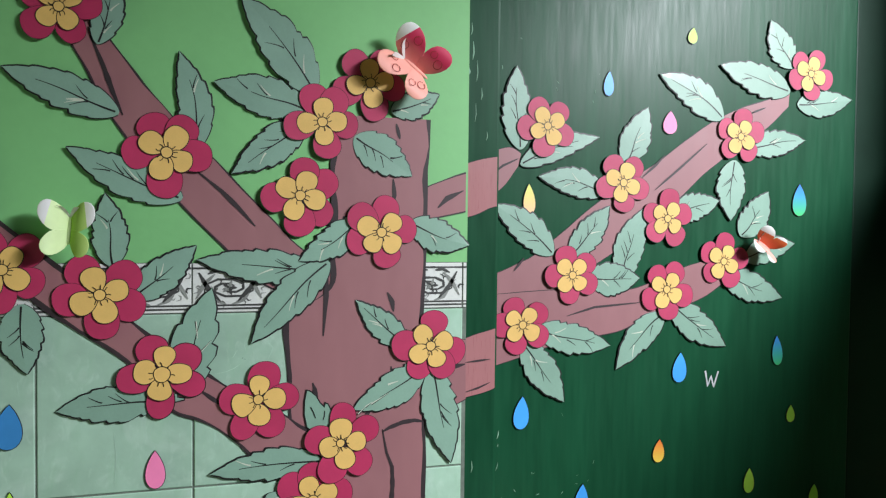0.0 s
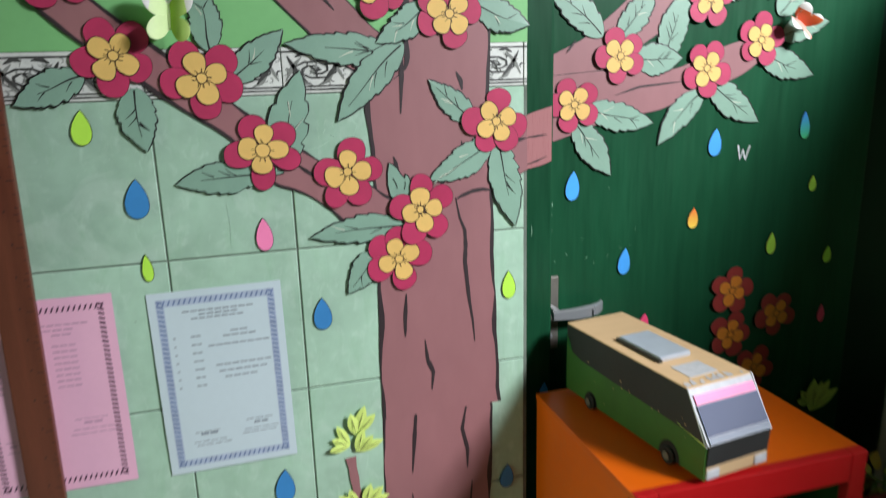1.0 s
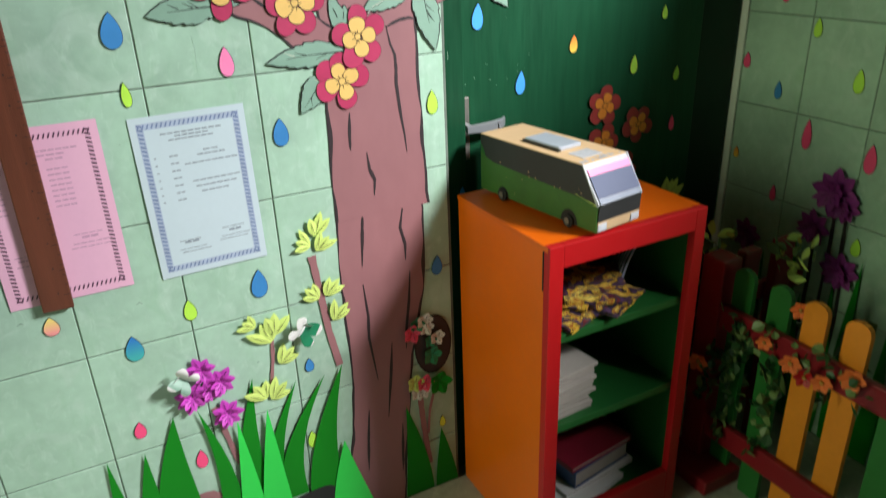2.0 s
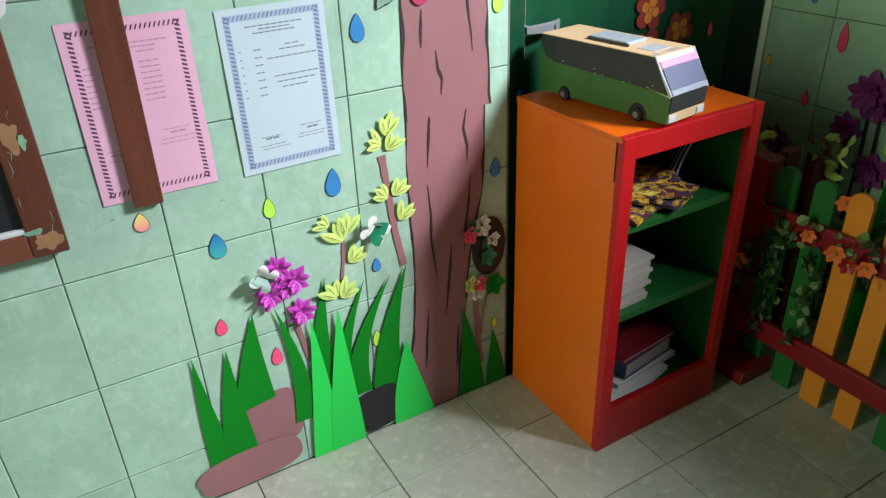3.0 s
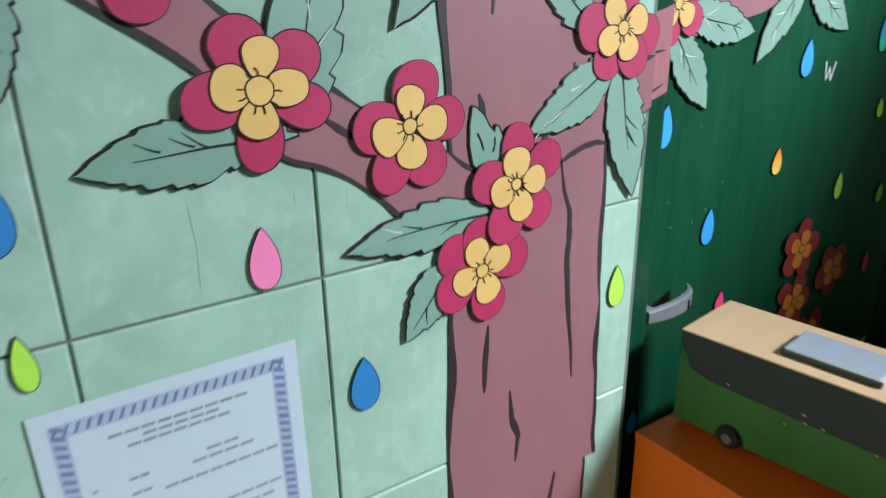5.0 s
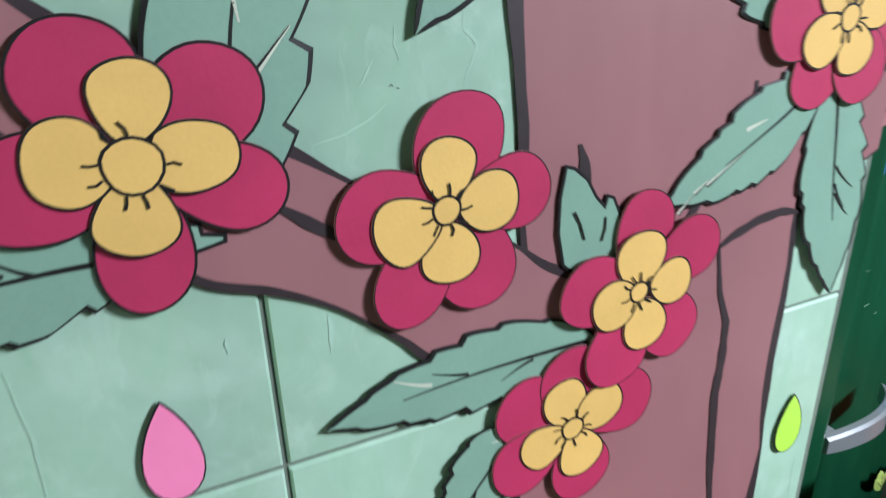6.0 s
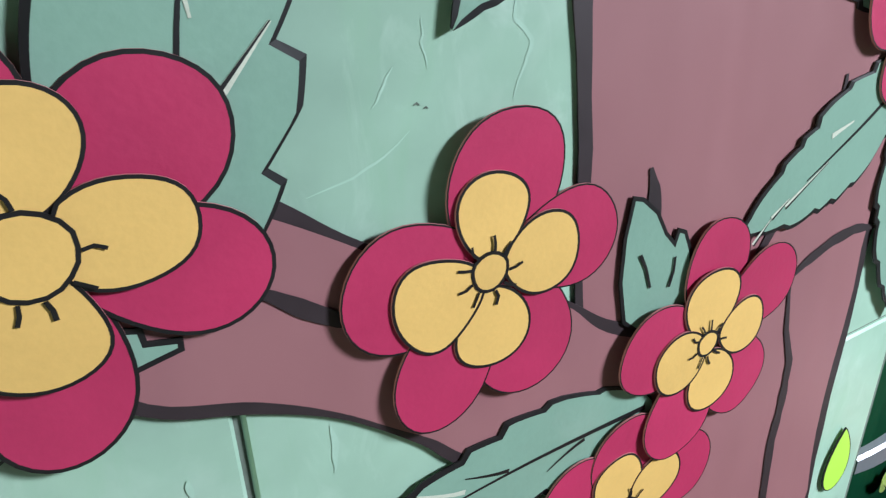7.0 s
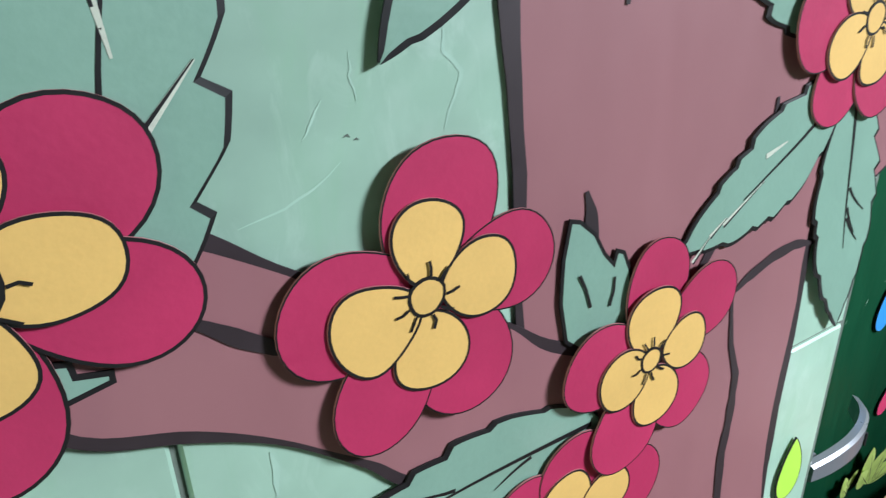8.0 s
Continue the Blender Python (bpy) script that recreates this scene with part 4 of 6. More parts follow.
flower(0.4795, 1.5177, 0.057, 5, 45, reds=(79, 8, 284, 201, 143), golds=(157, 43, 314, 232))
flower(0.3566, 1.5711, 0.057, 30, 45, reds=(80, 29, 320, 269, 185), golds=(149, 66, 346, 246))
flower(0.3886, 1.6815, 0.055, 30, 85, reds=(109, 356, 282, 191, 60), golds=(87, 4, 278, 186))
flower(0.1708, 1.6276, 0.060, 50, 40, reds=(116, 57, 355, 266, 182), golds=(147, 59, 330, 252))
flower(0.4605, 1.744, 0.056, 60, 95)
flower(-0.102, 1.586, 0.056, 30, 50)
flower(-0.156, 1.635, 0.056, 10, 60)
door_flower(0.791, 1.7065, 0.055, 45, 30)
door_flower(0.942, 1.6115, 0.057, 55, 70)
door_flower(0.843, 1.4436, 0.055, 40, 45)
door_flower(1.036, 1.4155, 0.056, 60, 60)
door_flower(1.1915, 1.706, 0.055, 85, 60)
door_flower(0.7485, 1.3567, 0.056, 40, 50)
door_flower(1.035, 1.5474, 0.055, 85, 50)
door_flower(1.159, 1.4676, 0.054, 80, 60)
door_flower(1.351, 1.836, 0.055, 60, 70)
for x, z, rot, yr in ((1.1363, 0.9407, 80, 70), (1.2581, 0.8729, 50, 60), (1.140, 0.838, 70, 75), (1.210, 0.750, 60, 60)):
    paper_flower(x, z, 0.055, rot, yr, DY - 0.004, M_RED_O, M_ORANGE_O, "dark red and orange paper blossom low on the door", "red blossoms low on the door")


def raindrop(x, z, h, w, mat, y=0.0, spin=0.0, group="paper raindrops"):
    """A drop cut from card: round below, pointed above."""
    pts = []
    for i in range(24):
        t = 2 * math.pi * i / 24
        v = math.cos(t)
        pts.append((w / 2 * math.sin(t) * (math.sin(t / 2) ** 0.8 if 0 < t < 2 * math.pi else 0) * 1.06, h / 2 * v))
    colour = mat.name.split(" drop")[0]
    d = part("raindrop", cut_sheet(pts, 0.0008, 0.0012, -0.0028), [mat, M_INK], None, "", (x, y, z))
    d.rotation_euler = (0, radians(spin if spin else random.uniform(-5, 5)), 0)
    return tagged(d, colour + " card raindrop stuck flat on the wall", "paper raindrop", group)


raindrop(-0.094, 1.361, 0.053, 0.035, lime)
raindrop(-0.031, 1.249, 0.063, 0.043, blue)
raindrop(0.155, 1.176, 0.056, 0.033, pink)
raindrop(-0.029, 1.138, 0.046, 0.021, lime)
raindrop(0.240, 1.0274, 0.058, 0.038, blue)
raindrop(0.5826, 1.0413, 0.054, 0.032, lime)
raindrop(0.1515, 0.7108, 0.066, 0.042, blue)
raindrop(0.004, 0.689, 0.048, 0.031, lime)
raindrop(-0.1152, 0.6342, 0.058, 0.042, teal)
raindrop(-0.2457, 0.7258, 0.040, 0.034, peach)
raindrop(0.577, 0.646, 0.052, 0.034, blue)
raindrop(0.2365, 0.476, 0.036, 0.026, blue)
raindrop(0.221, 0.268, 0.049, 0.030, lime)
raindrop(-0.142, 0.4404, 0.042, 0.030, rose)
raindrop(-0.0343, 0.3175, 0.050, 0.031, rose)
raindrop(0.574, 0.184, 0.036, 0.022, yellow)
for x, z, h, w, c in ((0.7505, 1.2001, 0.060, 0.036, sky_blue), (0.8703, 1.0345, 0.058, 0.034, sky_blue), (1.0704, 1.2673, 0.058, 0.037, sky_blue), (1.0286, 1.1117, 0.045, 0.030, sunset),
                      (0.760, 1.578, 0.055, 0.028, sunrise), (0.912, 1.790, 0.046, 0.025, sky_blue), (1.085, 1.890, 0.031, 0.025, lime), (1.040, 1.726, 0.044, 0.036, pink)):
    raindrop(x, z, h, w, c, DY, group="paper raindrops on the door")
for x, z, h, w, c in ((1.335, 1.588, 0.064, 0.040, peacock), (1.2906, 1.2918, 0.060, 0.030, peacock), (1.3258, 1.1641, 0.036, 0.025, lime), (1.231, 1.0381, 0.051, 0.030, lime),
                      (1.3864, 0.9979, 0.041, 0.028, lime), (0.923, 0.897, 0.036, 0.027, rose), (1.3864, 0.8574, 0.045, 0.025, rose), (0.668, 0.80, 0.04, 0.025, sky_blue)):
    raindrop(x, z, h, w, c, DY if x > 0.7 else 0.03, group="paper raindrops on the door")


# dried glue and scuffs on the tiles
M_GLUE = material("dried clear glue", (168, 198, 180), 0.4, 0.12, 40, 200, 0.03)
for q, w in ((((0.311, 1.362), (0.3115, 1.352), (0.3185, 1.345), (0.3155, 1.338), (0.311, 1.327)), 0.0016), (((0.278, 1.356), (0.2775, 1.349), (0.279, 1.341)), 0.0007),
             (((0.267, 1.343), (0.264, 1.337), (0.260, 1.332)), 0.0007), (((0.237, 1.309), (0.252, 1.312), (0.263, 1.3165), (0.272, 1.323)), 0.0008), (((0.236, 1.226), (0.2365, 1.214), (0.235, 1.205)), 0.0022),
             (((0.188, 1.226), (0.1875, 1.218)), 0.002), (((0.10, 1.235), (0.104, 1.2), (0.101, 1.16)), 0.0014), (((-0.02, 1.31), (-0.018, 1.29)), 0.0016), (((0.60, 1.0), (0.602, 0.96), (0.599, 0.92)), 0.0016)):
    bm = bmesh.new()
    fine = []
    for (ax, az), (bx, bz) in zip(q, q[1:]):
        fine += [(ax + (bx - ax) * k / 4 + 0.0004 * math.sin(k * 5 + ax * 900), az + (bz - az) * k / 4) for k in range(4)]
    stroke(bm, fine + [q[-1]], w * 1.3, -0.0003)
    part("glue_streak", bm, M_GLUE, wall_tree)
for x, z, L in ((0.2735, 1.3305, 0.0024), (0.277, 1.329, 0.0018), (-0.093, 0.728, 0.012), (-0.30, 0.742, 0.012), (0.12, 0.52, 0.006), (-0.2, 0.5, 0.005), (0.03, 0.13, 0.006), (0.2, 1.02, 0.004), (-0.06, 1.05, 0.004)):
    bm = bmesh.new()
    stroke(bm, [(x, z), (x + L * 0.6, z + L * 0.3), (x + L, z - L * 0.1)], 0.0007 + L * 0.08, -0.0004)
    part("scuff", bm, M_GROUT, wall_tree)
tagged(part("paper_scrap", cut_sheet([(-0.375, 1.26), (-0.340, 1.262), (-0.346, 1.2), (-0.352, 1.16), (-0.360, 1.132), (-0.375, 1.12)], 0.0, y=-0.0012), M_CREAM), "torn white paper strip stuck on the tiles", "paper scrap")


# ---- notices on the tiles ----
def notice(x0, z0, w, h, tilt, sheet, dark, band, lines, label, y=-0.001, print_mat=None):
    s = thing("notice_sheet", label, "notice", loc=(x0, y, z0))
    wave = lambda px, pz: 0.0012 * math.sin(px * 19 + 1) * math.sin(pz * 14) + 0.0022
    bm = bmesh.new()
    nx, nz = 10, 14
    g = [[bm.verts.new((w * i / nx, -wave(w * i / nx, h * j / nz), h * j / nz)) for j in range(nz + 1)] for i in range(nx + 1)]
    for i in range(nx):
        for j in range(nz):
            bm.faces.new((g[i][j], g[i + 1][j], g[i + 1][j + 1], g[i][j + 1]))
    edge_thickness(bm, 0.0005)
    part("paper", bm, sheet, s, smooth=False)
    bm = bmesh.new()
    up = lambda px, pz, e: (px, -wave(px, pz) - e, pz)
    m0, bw = 0.012, 0.0125
    if band:
        for a, b, c, d in ((m0, m0, w - m0, m0 + bw), (m0, h - m0 - bw, w - m0, h - m0), (m0, m0 + bw, m0 + bw, h - m0 - bw), (w - m0 - bw, m0 + bw, w - m0, h - m0 - bw)):
            k = 14
            for i in range(k):
                if c - a > d - b:
                    q = [(a + (c - a) * i / k, b), (a + (c - a) * (i + 1) / k, b), (a + (c - a) * (i + 1) / k, d), (a + (c - a) * i / k, d)]
                else:
                    q = [(a, b + (d - b) * i / k), (c, b + (d - b) * i / k), (c, b + (d - b) * (i + 1) / k), (a, b + (d - b) * (i + 1) / k)]
                bm.faces.new([bm.verts.new(up(px, pz, 0.00015)) for px, pz in q])
    pitch = 0.0078
    for side in range(4):
        L = (w if side % 2 == 0 else h) - 2 * m0
        for i in range(int(L / pitch)):
            u = m0 + (i + 0.5) * L / int(L / pitch)
            c = m0 + bw / 2
            if side % 2 == 0:
                cx, cz = u, (c if side == 0 else h - c)
                q = [(cx - 0.0034, cz - bw * 0.38), (cx - 0.0004, cz - bw * 0.34), (cx + 0.0034, cz + bw * 0.38), (cx + 0.0004, cz + bw * 0.34)]
            else:
                cx, cz = (c if side == 1 else w - c), u
                q = [(cx + bw * 0.38, cz - 0.0036), (cx + bw * 0.34, cz + 0.0004), (cx - bw * 0.38, cz + 0.0036), (cx - bw * 0.34, cz - 0.0004)]
            f = bm.faces.new([bm.verts.new(up(px, pz, 0.0003)) for px, pz in q])
            f.material_index = 1
    bmesh.ops.recalc_face_normals(bm, faces=bm.faces)
    part("printed_border", bm, [band or dark, dark], s)
    bm = bmesh.new()
    for a, b, zz, th in lines:
        k = max(2, int((b - a) * w / 0.012))
        for i in range(k):
            xa, xb = w * (a + (b - a) * i / k), w * (a + (b - a) * (i + 0.86) / k)
            q = [(xa, h * zz), (xb, h * zz), (xb, h * zz + th), (xa, h * zz + th)]
            bm.faces.new([bm.verts.new(up(px, pz, 0.00015)) for px, pz in q])
    tagged(part("small_print", bm, print_mat or M_PRINT, s), kind="stuff")
    s.rotation_euler = (0, radians(tilt), 0)
    return s


T = 0.0024
notice(-0.0335, 0.769, 0.211, 0.325, -0.7, M_SHEET, M_NAVY, M_SLATEBLUE,
       [(0.24, 0.78, 0.885, T), (0.36, 0.66, 0.865, T), (0.3, 0.7, 0.845, T), (0.58, 0.72, 0.76, T), (0.52, 0.78, 0.735, T), (0.4, 0.88, 0.69, T), (0.44, 0.88, 0.58, T), (0.46, 0.84, 0.545, T), (0.5, 0.76, 0.51, T)]
       + [(0.28, 0.36, 0.75 - 0.045 * i, T) for i in range(7)] + [(0.15, 0.17, 0.75 - 0.045 * i, T) for i in range(7)]
       + [(0.22, 0.42, 0.22, 0.0016), (0.26, 0.4, 0.205, 0.004), (0.2, 0.46, 0.165, 0.0016), (0.22, 0.5, 0.145, 0.0016), (0.62, 0.84, 0.25, 0.0016), (0.68, 0.8, 0.225, 0.004), (0.6, 0.88, 0.195, 0.0016), (0.58, 0.86, 0.175, 0.0016)],
       "white laminated notice with a blue patterned border on tiles")
notice(-0.301, 0.774, 0.214, 0.330, 0.0, M_SHEETPINK, M_PINKINK, None,
       [(0.2, 0.82, 0.865, T), (0.5, 0.72, 0.84, T), (0.56, 0.7, 0.815, T)] + [(0.55, 0.72, 0.76 - 0.03 * i, T) for i in range(8)] + [(0.12, 0.2, 0.76 - 0.03 * i, T) for i in range(8)]
       + [(0.62, 0.86, 0.37, 0.0018), (0.68, 0.82, 0.345, 0.004), (0.6, 0.9, 0.315, 0.0018), (0.58, 0.9, 0.29, 0.0018), (0.14, 0.36, 0.3, 0.0018), (0.16, 0.34, 0.275, 0.004), (0.14, 0.4, 0.245, 0.0018)],
       "pink notice sheet with a dark rope-pattern border on tiles", y=-0.0005, print_mat=M_PRINT_P)


# ---- the paper garden at the foot of the wall ----
GARDEN = random.Random(8)


def blade(bx0, bz0, bx1, bz1, tx, tz, mat, y, lean=0.0):
    """A grass blade of card: broad foot, curved sides, sharp tip."""
    n = 9
    left, right = [], []
    for i in range(n + 1):
        s = i / n
        k = s ** 1.35
        bow = lean * math.sin(math.pi * s)
        cx0, cx1 = bx0 + (tx - bx0) * k + bow, bx1 + (tx - bx1) * s ** 1.35 + bow
        left.append((cx0, bz0 + (tz - bz0) * s))
        right.append((max(cx1, cx0 + 0.0002), bz1 + (tz - bz1) * s))
    pts = right[:-1] + [(tx, tz)] + left[:-1][::-1]
    ox, oz = (bx0 + bx1) / 2, min(bz0, bz1)
    b = part("grass_blade", cut_sheet([(px - ox, pz - oz) for px, pz in pts], 0.0, 0.0008, y, lift=lambda px, pz: 0.01 * max(0, pz) ** 1.4), mat, None, "", (ox, 0, oz))
    shade = "bright" if mat is M_GRASS_L else "deep"
    return tagged(b, shade + " green card grass blade glued above the floor", "paper grass", "grass blades at the wall's foot")


F0 = FLOOR + 0.004
for i, (a, az, b, bz, tx, tz, lean) in enumerate((
        (-0.232, 0.03, -0.172, 0.03, -0.220, 0.390, -0.004), (-0.196, 0.07, -0.118, 0.08, -0.145, 0.381, -0.004), (-0.146, 0.195, -0.055, 0.209, -0.074, 0.450, -0.004), (-0.016, 0.105, 0.036, 0.105, -0.024, 0.450, 0.012),
        (0.037, 0.16, 0.104, 0.16, 0.103, 0.488, -0.008), (0.096, 0.16, 0.142, 0.155, 0.199, 0.448, -0.01), (0.128, 0.118, 0.194, 0.118, 0.267, 0.440, -0.022), (0.198, 0.10, 0.282, 0.10, 0.312, 0.456, -0.012),
        (0.457, F0, 0.540, F0, 0.470, 0.270, 0.004), (0.546, F0, 0.614, F0, 0.568, 0.166, 0.0))):
    blade(a, az, b, bz, tx, tz, M_GRASS, -0.004 - 0.0008 * (i % 4), lean)
blade(0.015, F0 - 0.002, 0.092, F0 - 0.002, 0.054, 0.394, M_GRASS_L, -0.0085, 0.004)
blade(0.066, F0 - 0.002, 0.160, F0 - 0.002, 0.123, 0.400, M_GRASS_L, -0.0094, -0.002)
blade(0.250, F0 - 0.002, 0.370, F0 - 0.002, 0.297, 0.238, M_GRASS_L, -0.0085, -0.008)


def lump(name, cx, cz, w, h, mat, y, label, power=3.0, spin=0.0):
    pts = []
    for i in range(28):
        t = 2 * math.pi * i / 28
        c, s = math.cos(t), math.sin(t)
        k = (abs(c) ** power + abs(s) ** power) ** (-1 / power) * (1 + 0.05 * noise.noise(Vector((c * 2 + cx * 9, s * 2, 1))))
        pts.append((w / 2 * c * k, h / 2 * s * k))
    o = part(name, cut_sheet(pts, 0.0, 0.0008, y), mat, None, "", (cx, 0, cz))
    o.rotation_euler = (0, radians(-spin), 0)
    return tagged(o, label, "paper rock")


lump("paper_rock", -0.142, 0.03, 0.26, 0.105, M_BARK, -0.0062, "long mauve card stone lying at the floor", 3.2, 2)
lump("paper_rock", -0.070, 0.14, 0.14, 0.165, M_BARK, -0.003, "mauve card stone behind grass blades", 4.0, 4)
lump("paper_rock", 0.206, 0.05, 0.13, 0.135, M_BLACK, -0.0075, "black card stone among green grass", 3.5, 4)


def stem(pts, w, mat=None, y=-0.003, label="thin brown card stem"):
    bm = bmesh.new()
    stroke(bm, pts, w, y, taper=False)
    edge_thickness(bm, 0.0008)
    return tagged(part("paper_strip", bm, mat or M_BARK), label, "paper strip", "brown stems in the garden")


stem([(0.272, 0.745), (0.281, 0.66), (0.292, 0.55), (0.309, 0.452)], 0.019, label="tall brown card stem of lime buds")
stem([(0.163, 0.60), (0.156, 0.52), (0.143, 0.45)], 0.009)
stem([(0.012, 0.44), (0.03, 0.35), (0.044, 0.27)], 0.014)
stem([(0.512, 0.31), (0.514, 0.25), (0.520, 0.17), (0.532, 0.06)], 0.017)
stem([(0.556, 0.30), (0.538, 0.235), (0.53, 0.16)], 0.009)
stem([(0.226, 0.25), (0.222, 0.19), (0.228, 0.12)], 0.0035, M_BARK_D)
tagged(part("paper_ring", cut_sheet([(0.052 * math.cos(i * 0.2417), 0.085 * math.sin(i * 0.2417)) for i in range(26)], 0.0045, 0.0008, -0.0045), [M_BARK_D, M_INK], None, "", (0.556, 0, 0.43)), "dark brown card oval beside the trunk", "paper oval")


def bud_petal(bm, x, z, ang, L, w, y, raise_, mat=0):
    """A pointed petal folded along its middle and lifted from the wall."""
    n = 7
    rows = []
    for i in range(n + 1):
        s = i / n
        h = w / 2 * math.sin(math.pi * min(1, 0.06 + s * 0.94)) ** 0.8
        yy = y - raise_ * s
        c, q = math.cos(ang), math.sin(ang)
        rows.append([bm.verts.new((x + s * L * c - v * q, yy - (0.0 if v else 0.07 * w * math.sin(math.pi * s)) , z + s * L * q + v * c)) for v in (h, 0, -h)])
    for a, b in zip(rows, rows[1:]):
        for j in (0, 1):
            bm.faces.new((a[j], a[j + 1], b[j + 1], b[j])).material_index = mat
    rib = [(x + s * L * math.cos(ang), z + s * L * math.sin(ang)) for s in (0.12, 0.45, 0.8)]
    stroke(bm, rib, 0.0013, y - 0.07 * w - raise_ * 0.5 - 0.0016, 1)


def bud(x, z, size, ang, n=3, y=-0.004, mats=None, label="lime green folded card bud with inked ribs", group="lime buds", name="paper_bud", cat="paper bud"):
    r = GARDEN
    b = thing(name, label, cat, group, (x, 0, z))
    for k in range(n):
        a = radians(ang) + (k - (n - 1) / 2) * 0.52 + r.uniform(-0.1, 0.1)
        bm = bmesh.new()
        bud_petal(bm, 0, 0, a, size * r.uniform(0.85, 1.15), size * 0.4, y - 0.0012 * k, size * r.uniform(0.04, 0.16))
        part("petal", bm, mats or [M_SPROUT, M_INK], b)
    return b


for x, z, s, a in ((0.271, 0.772, 0.046, 150), (0.284, 0.792, 0.058, 75), (0.284, 0.757, 0.052, 50), (0.277, 0.642, 0.05, 135), (0.292, 0.645, 0.055, 40), (0.305, 0.578, 0.056, 50),
                   (0.128, 0.612, 0.044, 145), (0.158, 0.566, 0.064, 115), (0.166, 0.58, 0.072, 80), (0.170, 0.505, 0.058, 48), (0.128, 0.425, 0.062, 120), (0.140, 0.418, 0.06, 48)):
    bud(x, z, s * 0.9, a)


def starburst(x, z, R, points, mat, label, y=-0.006, group="purple paper flowers", layers=2):
    """Layered star-shaped flower of folded card with sharp ray petals."""
    r = GARDEN
    f = thing("paper_flower", label, "paper flower", group, (x, y, z))
    for lay in range(layers):
        k = 1 - 0.35 * lay
        for i in range(points):
            bm = bmesh.new()
            a = 2 * math.pi * i / points + 0.35 * lay + r.uniform(-0.12, 0.12)
            bud_petal(bm, 0, 0, a, R * k * r.uniform(0.85, 1.1), R * k * 0.55, -0.003 * lay - 0.0003 * i, R * (0.1 + 0.35 * lay))
            part("petal", bm, [mat, M_INK], f)
    return f


for x, z, R in ((0.000, 0.545, 0.036), (0.035, 0.505, 0.038), (-0.03, 0.487, 0.040), (0.037, 0.42, 0.038), (0.008, 0.49, 0.03)):
    starburst(x, z, R, 7, M_PURPLE, "purple star-shaped card flower with ribbed petals")


def butterfly(x, y, z, size, spin, wing, under, body, label, spots=True, pale=0.62, rise=0.42, squeeze=1.0, angles=(0.85, -0.55), tip=0.0):
    """Four wings of bent card raised from a narrow body with feelers; wing gives the colours of its two sides."""
    b = thing("paper_butterfly", label, "paper butterfly", "paper butterflies", (x, y, z))
    lie = lambda px: -0.001 - rise * size * math.sin(2.7 * min(abs(px) / size, 1.0))
    for side in (1, -1):
        for upper in (1, 0):
            n = 22
            c, half, wide, a = (0.52, 0.47, 0.31, angles[0]) if upper else (0.42, 0.4, 0.28, angles[1])
            pts = [(p[0] * size * squeeze, p[1] * size) for p in petal_outline(c, half, wide, a, GARDEN, n)]
            mx, mz = sum(p[0] for p in pts) / n, sum(p[1] for p in pts) / n
            bm = bmesh.new()
            rings = [[bm.verts.new((side * (mx + (px - mx) * k), lie(mx + (px - mx) * k), mz + (pz - mz) * k)) for px, pz in pts] for k in (1.0, 0.94, 0.75, 0.5, 0.25)]
            mid = bm.verts.new((side * mx, lie(mx), mz))
            for o, i2 in zip(rings, rings[1:]):
                for i in range(n):
                    j = (i + 1) % n
                    bm.faces.new((o[i], o[j], i2[j], i2[i]))
            for i in range(n):
                bm.faces.new((rings[-1][i], rings[-1][(i + 1) % n], mid))
            # the curled outer part shows the paper's pale back
            curl = Vector((side * math.cos(a + 0.25), 0, math.sin(a + 0.25))) if tip else Vector((side, 0, 0.18))
            reach = size * (tip or pale)
            if not tip or (side > 0 and upper):
                bmesh.ops.bisect_plane(bm, geom=list(bm.verts) + list(bm.edges) + list(bm.faces), plane_co=curl * reach / curl.length_squared, plane_no=curl)
                for f in bm.faces:
                    if f.calc_center_median().dot(curl) > reach:
                        f.material_index = 1
            r = bmesh.ops.extrude_edge_only(bm, edges=[e for e in bm.edges if len(e.link_faces) == 1])
            for v in r["geom"]:
                if isinstance(v, bmesh.types.BMVert):
                    v.co.y += 0.0008
            bmesh.ops.recalc_face_normals(bm, faces=bm.faces)
            w = part("wing", bm, [wing[0] if side > 0 else wing[1], under], b, smooth=True)
            if spots:
                for d, rr in ((-0.26, 0.105), (0.26, 0.09)):
                    bm = bmesh.new()
                    cx, cz = side * c * size * 1.08 * math.cos(a + d) * squeeze, c * size * 1.08 * math.sin(a + d)
                    ring = [(cx + rr * size * math.cos(q * 0.6) * 0.9, cz + rr * size * math.sin(q * 0.6)) for q in range(11)]
                    for p, q in zip(ring, ring[1:]):
                        vv = [bm.verts.new((u[0] * k + cx * (1 - k), lie(u[0] * k + cx * (1 - k)) - 0.0012, u[1] * k + cz * (1 - k))) for u, k in ((p, 1), (q, 1), (q, 0.84), (p, 0.84))]
                        bm.faces.new(vv)
                    part("wing_spot", bm, M_RED_O, w)
    bm = bmesh.new()
    bmesh.ops.create_uvsphere(bm, u_segments=10, v_segments=8, radius=1, matrix=Matrix.Translation((0, -0.002, 0)) @ Matrix.Diagonal((size * 0.06, size * 0.05, size * 0.36, 1)))
    part("body", bm, body, b, smooth=True)
    for side in (1, -1):
        bm = bmesh.new()
        pts = [Vector((side * size * (0.03 + 0.14 * q), -0.003 - size * 0.3 * q, size * (0.34 + 0.36 * q - 0.12 * q * q))) for q in (0, 0.4, 0.8, 1.1, 1.3)]
        for p, q in zip(pts, pts[1:]):
            d = size * 0.055
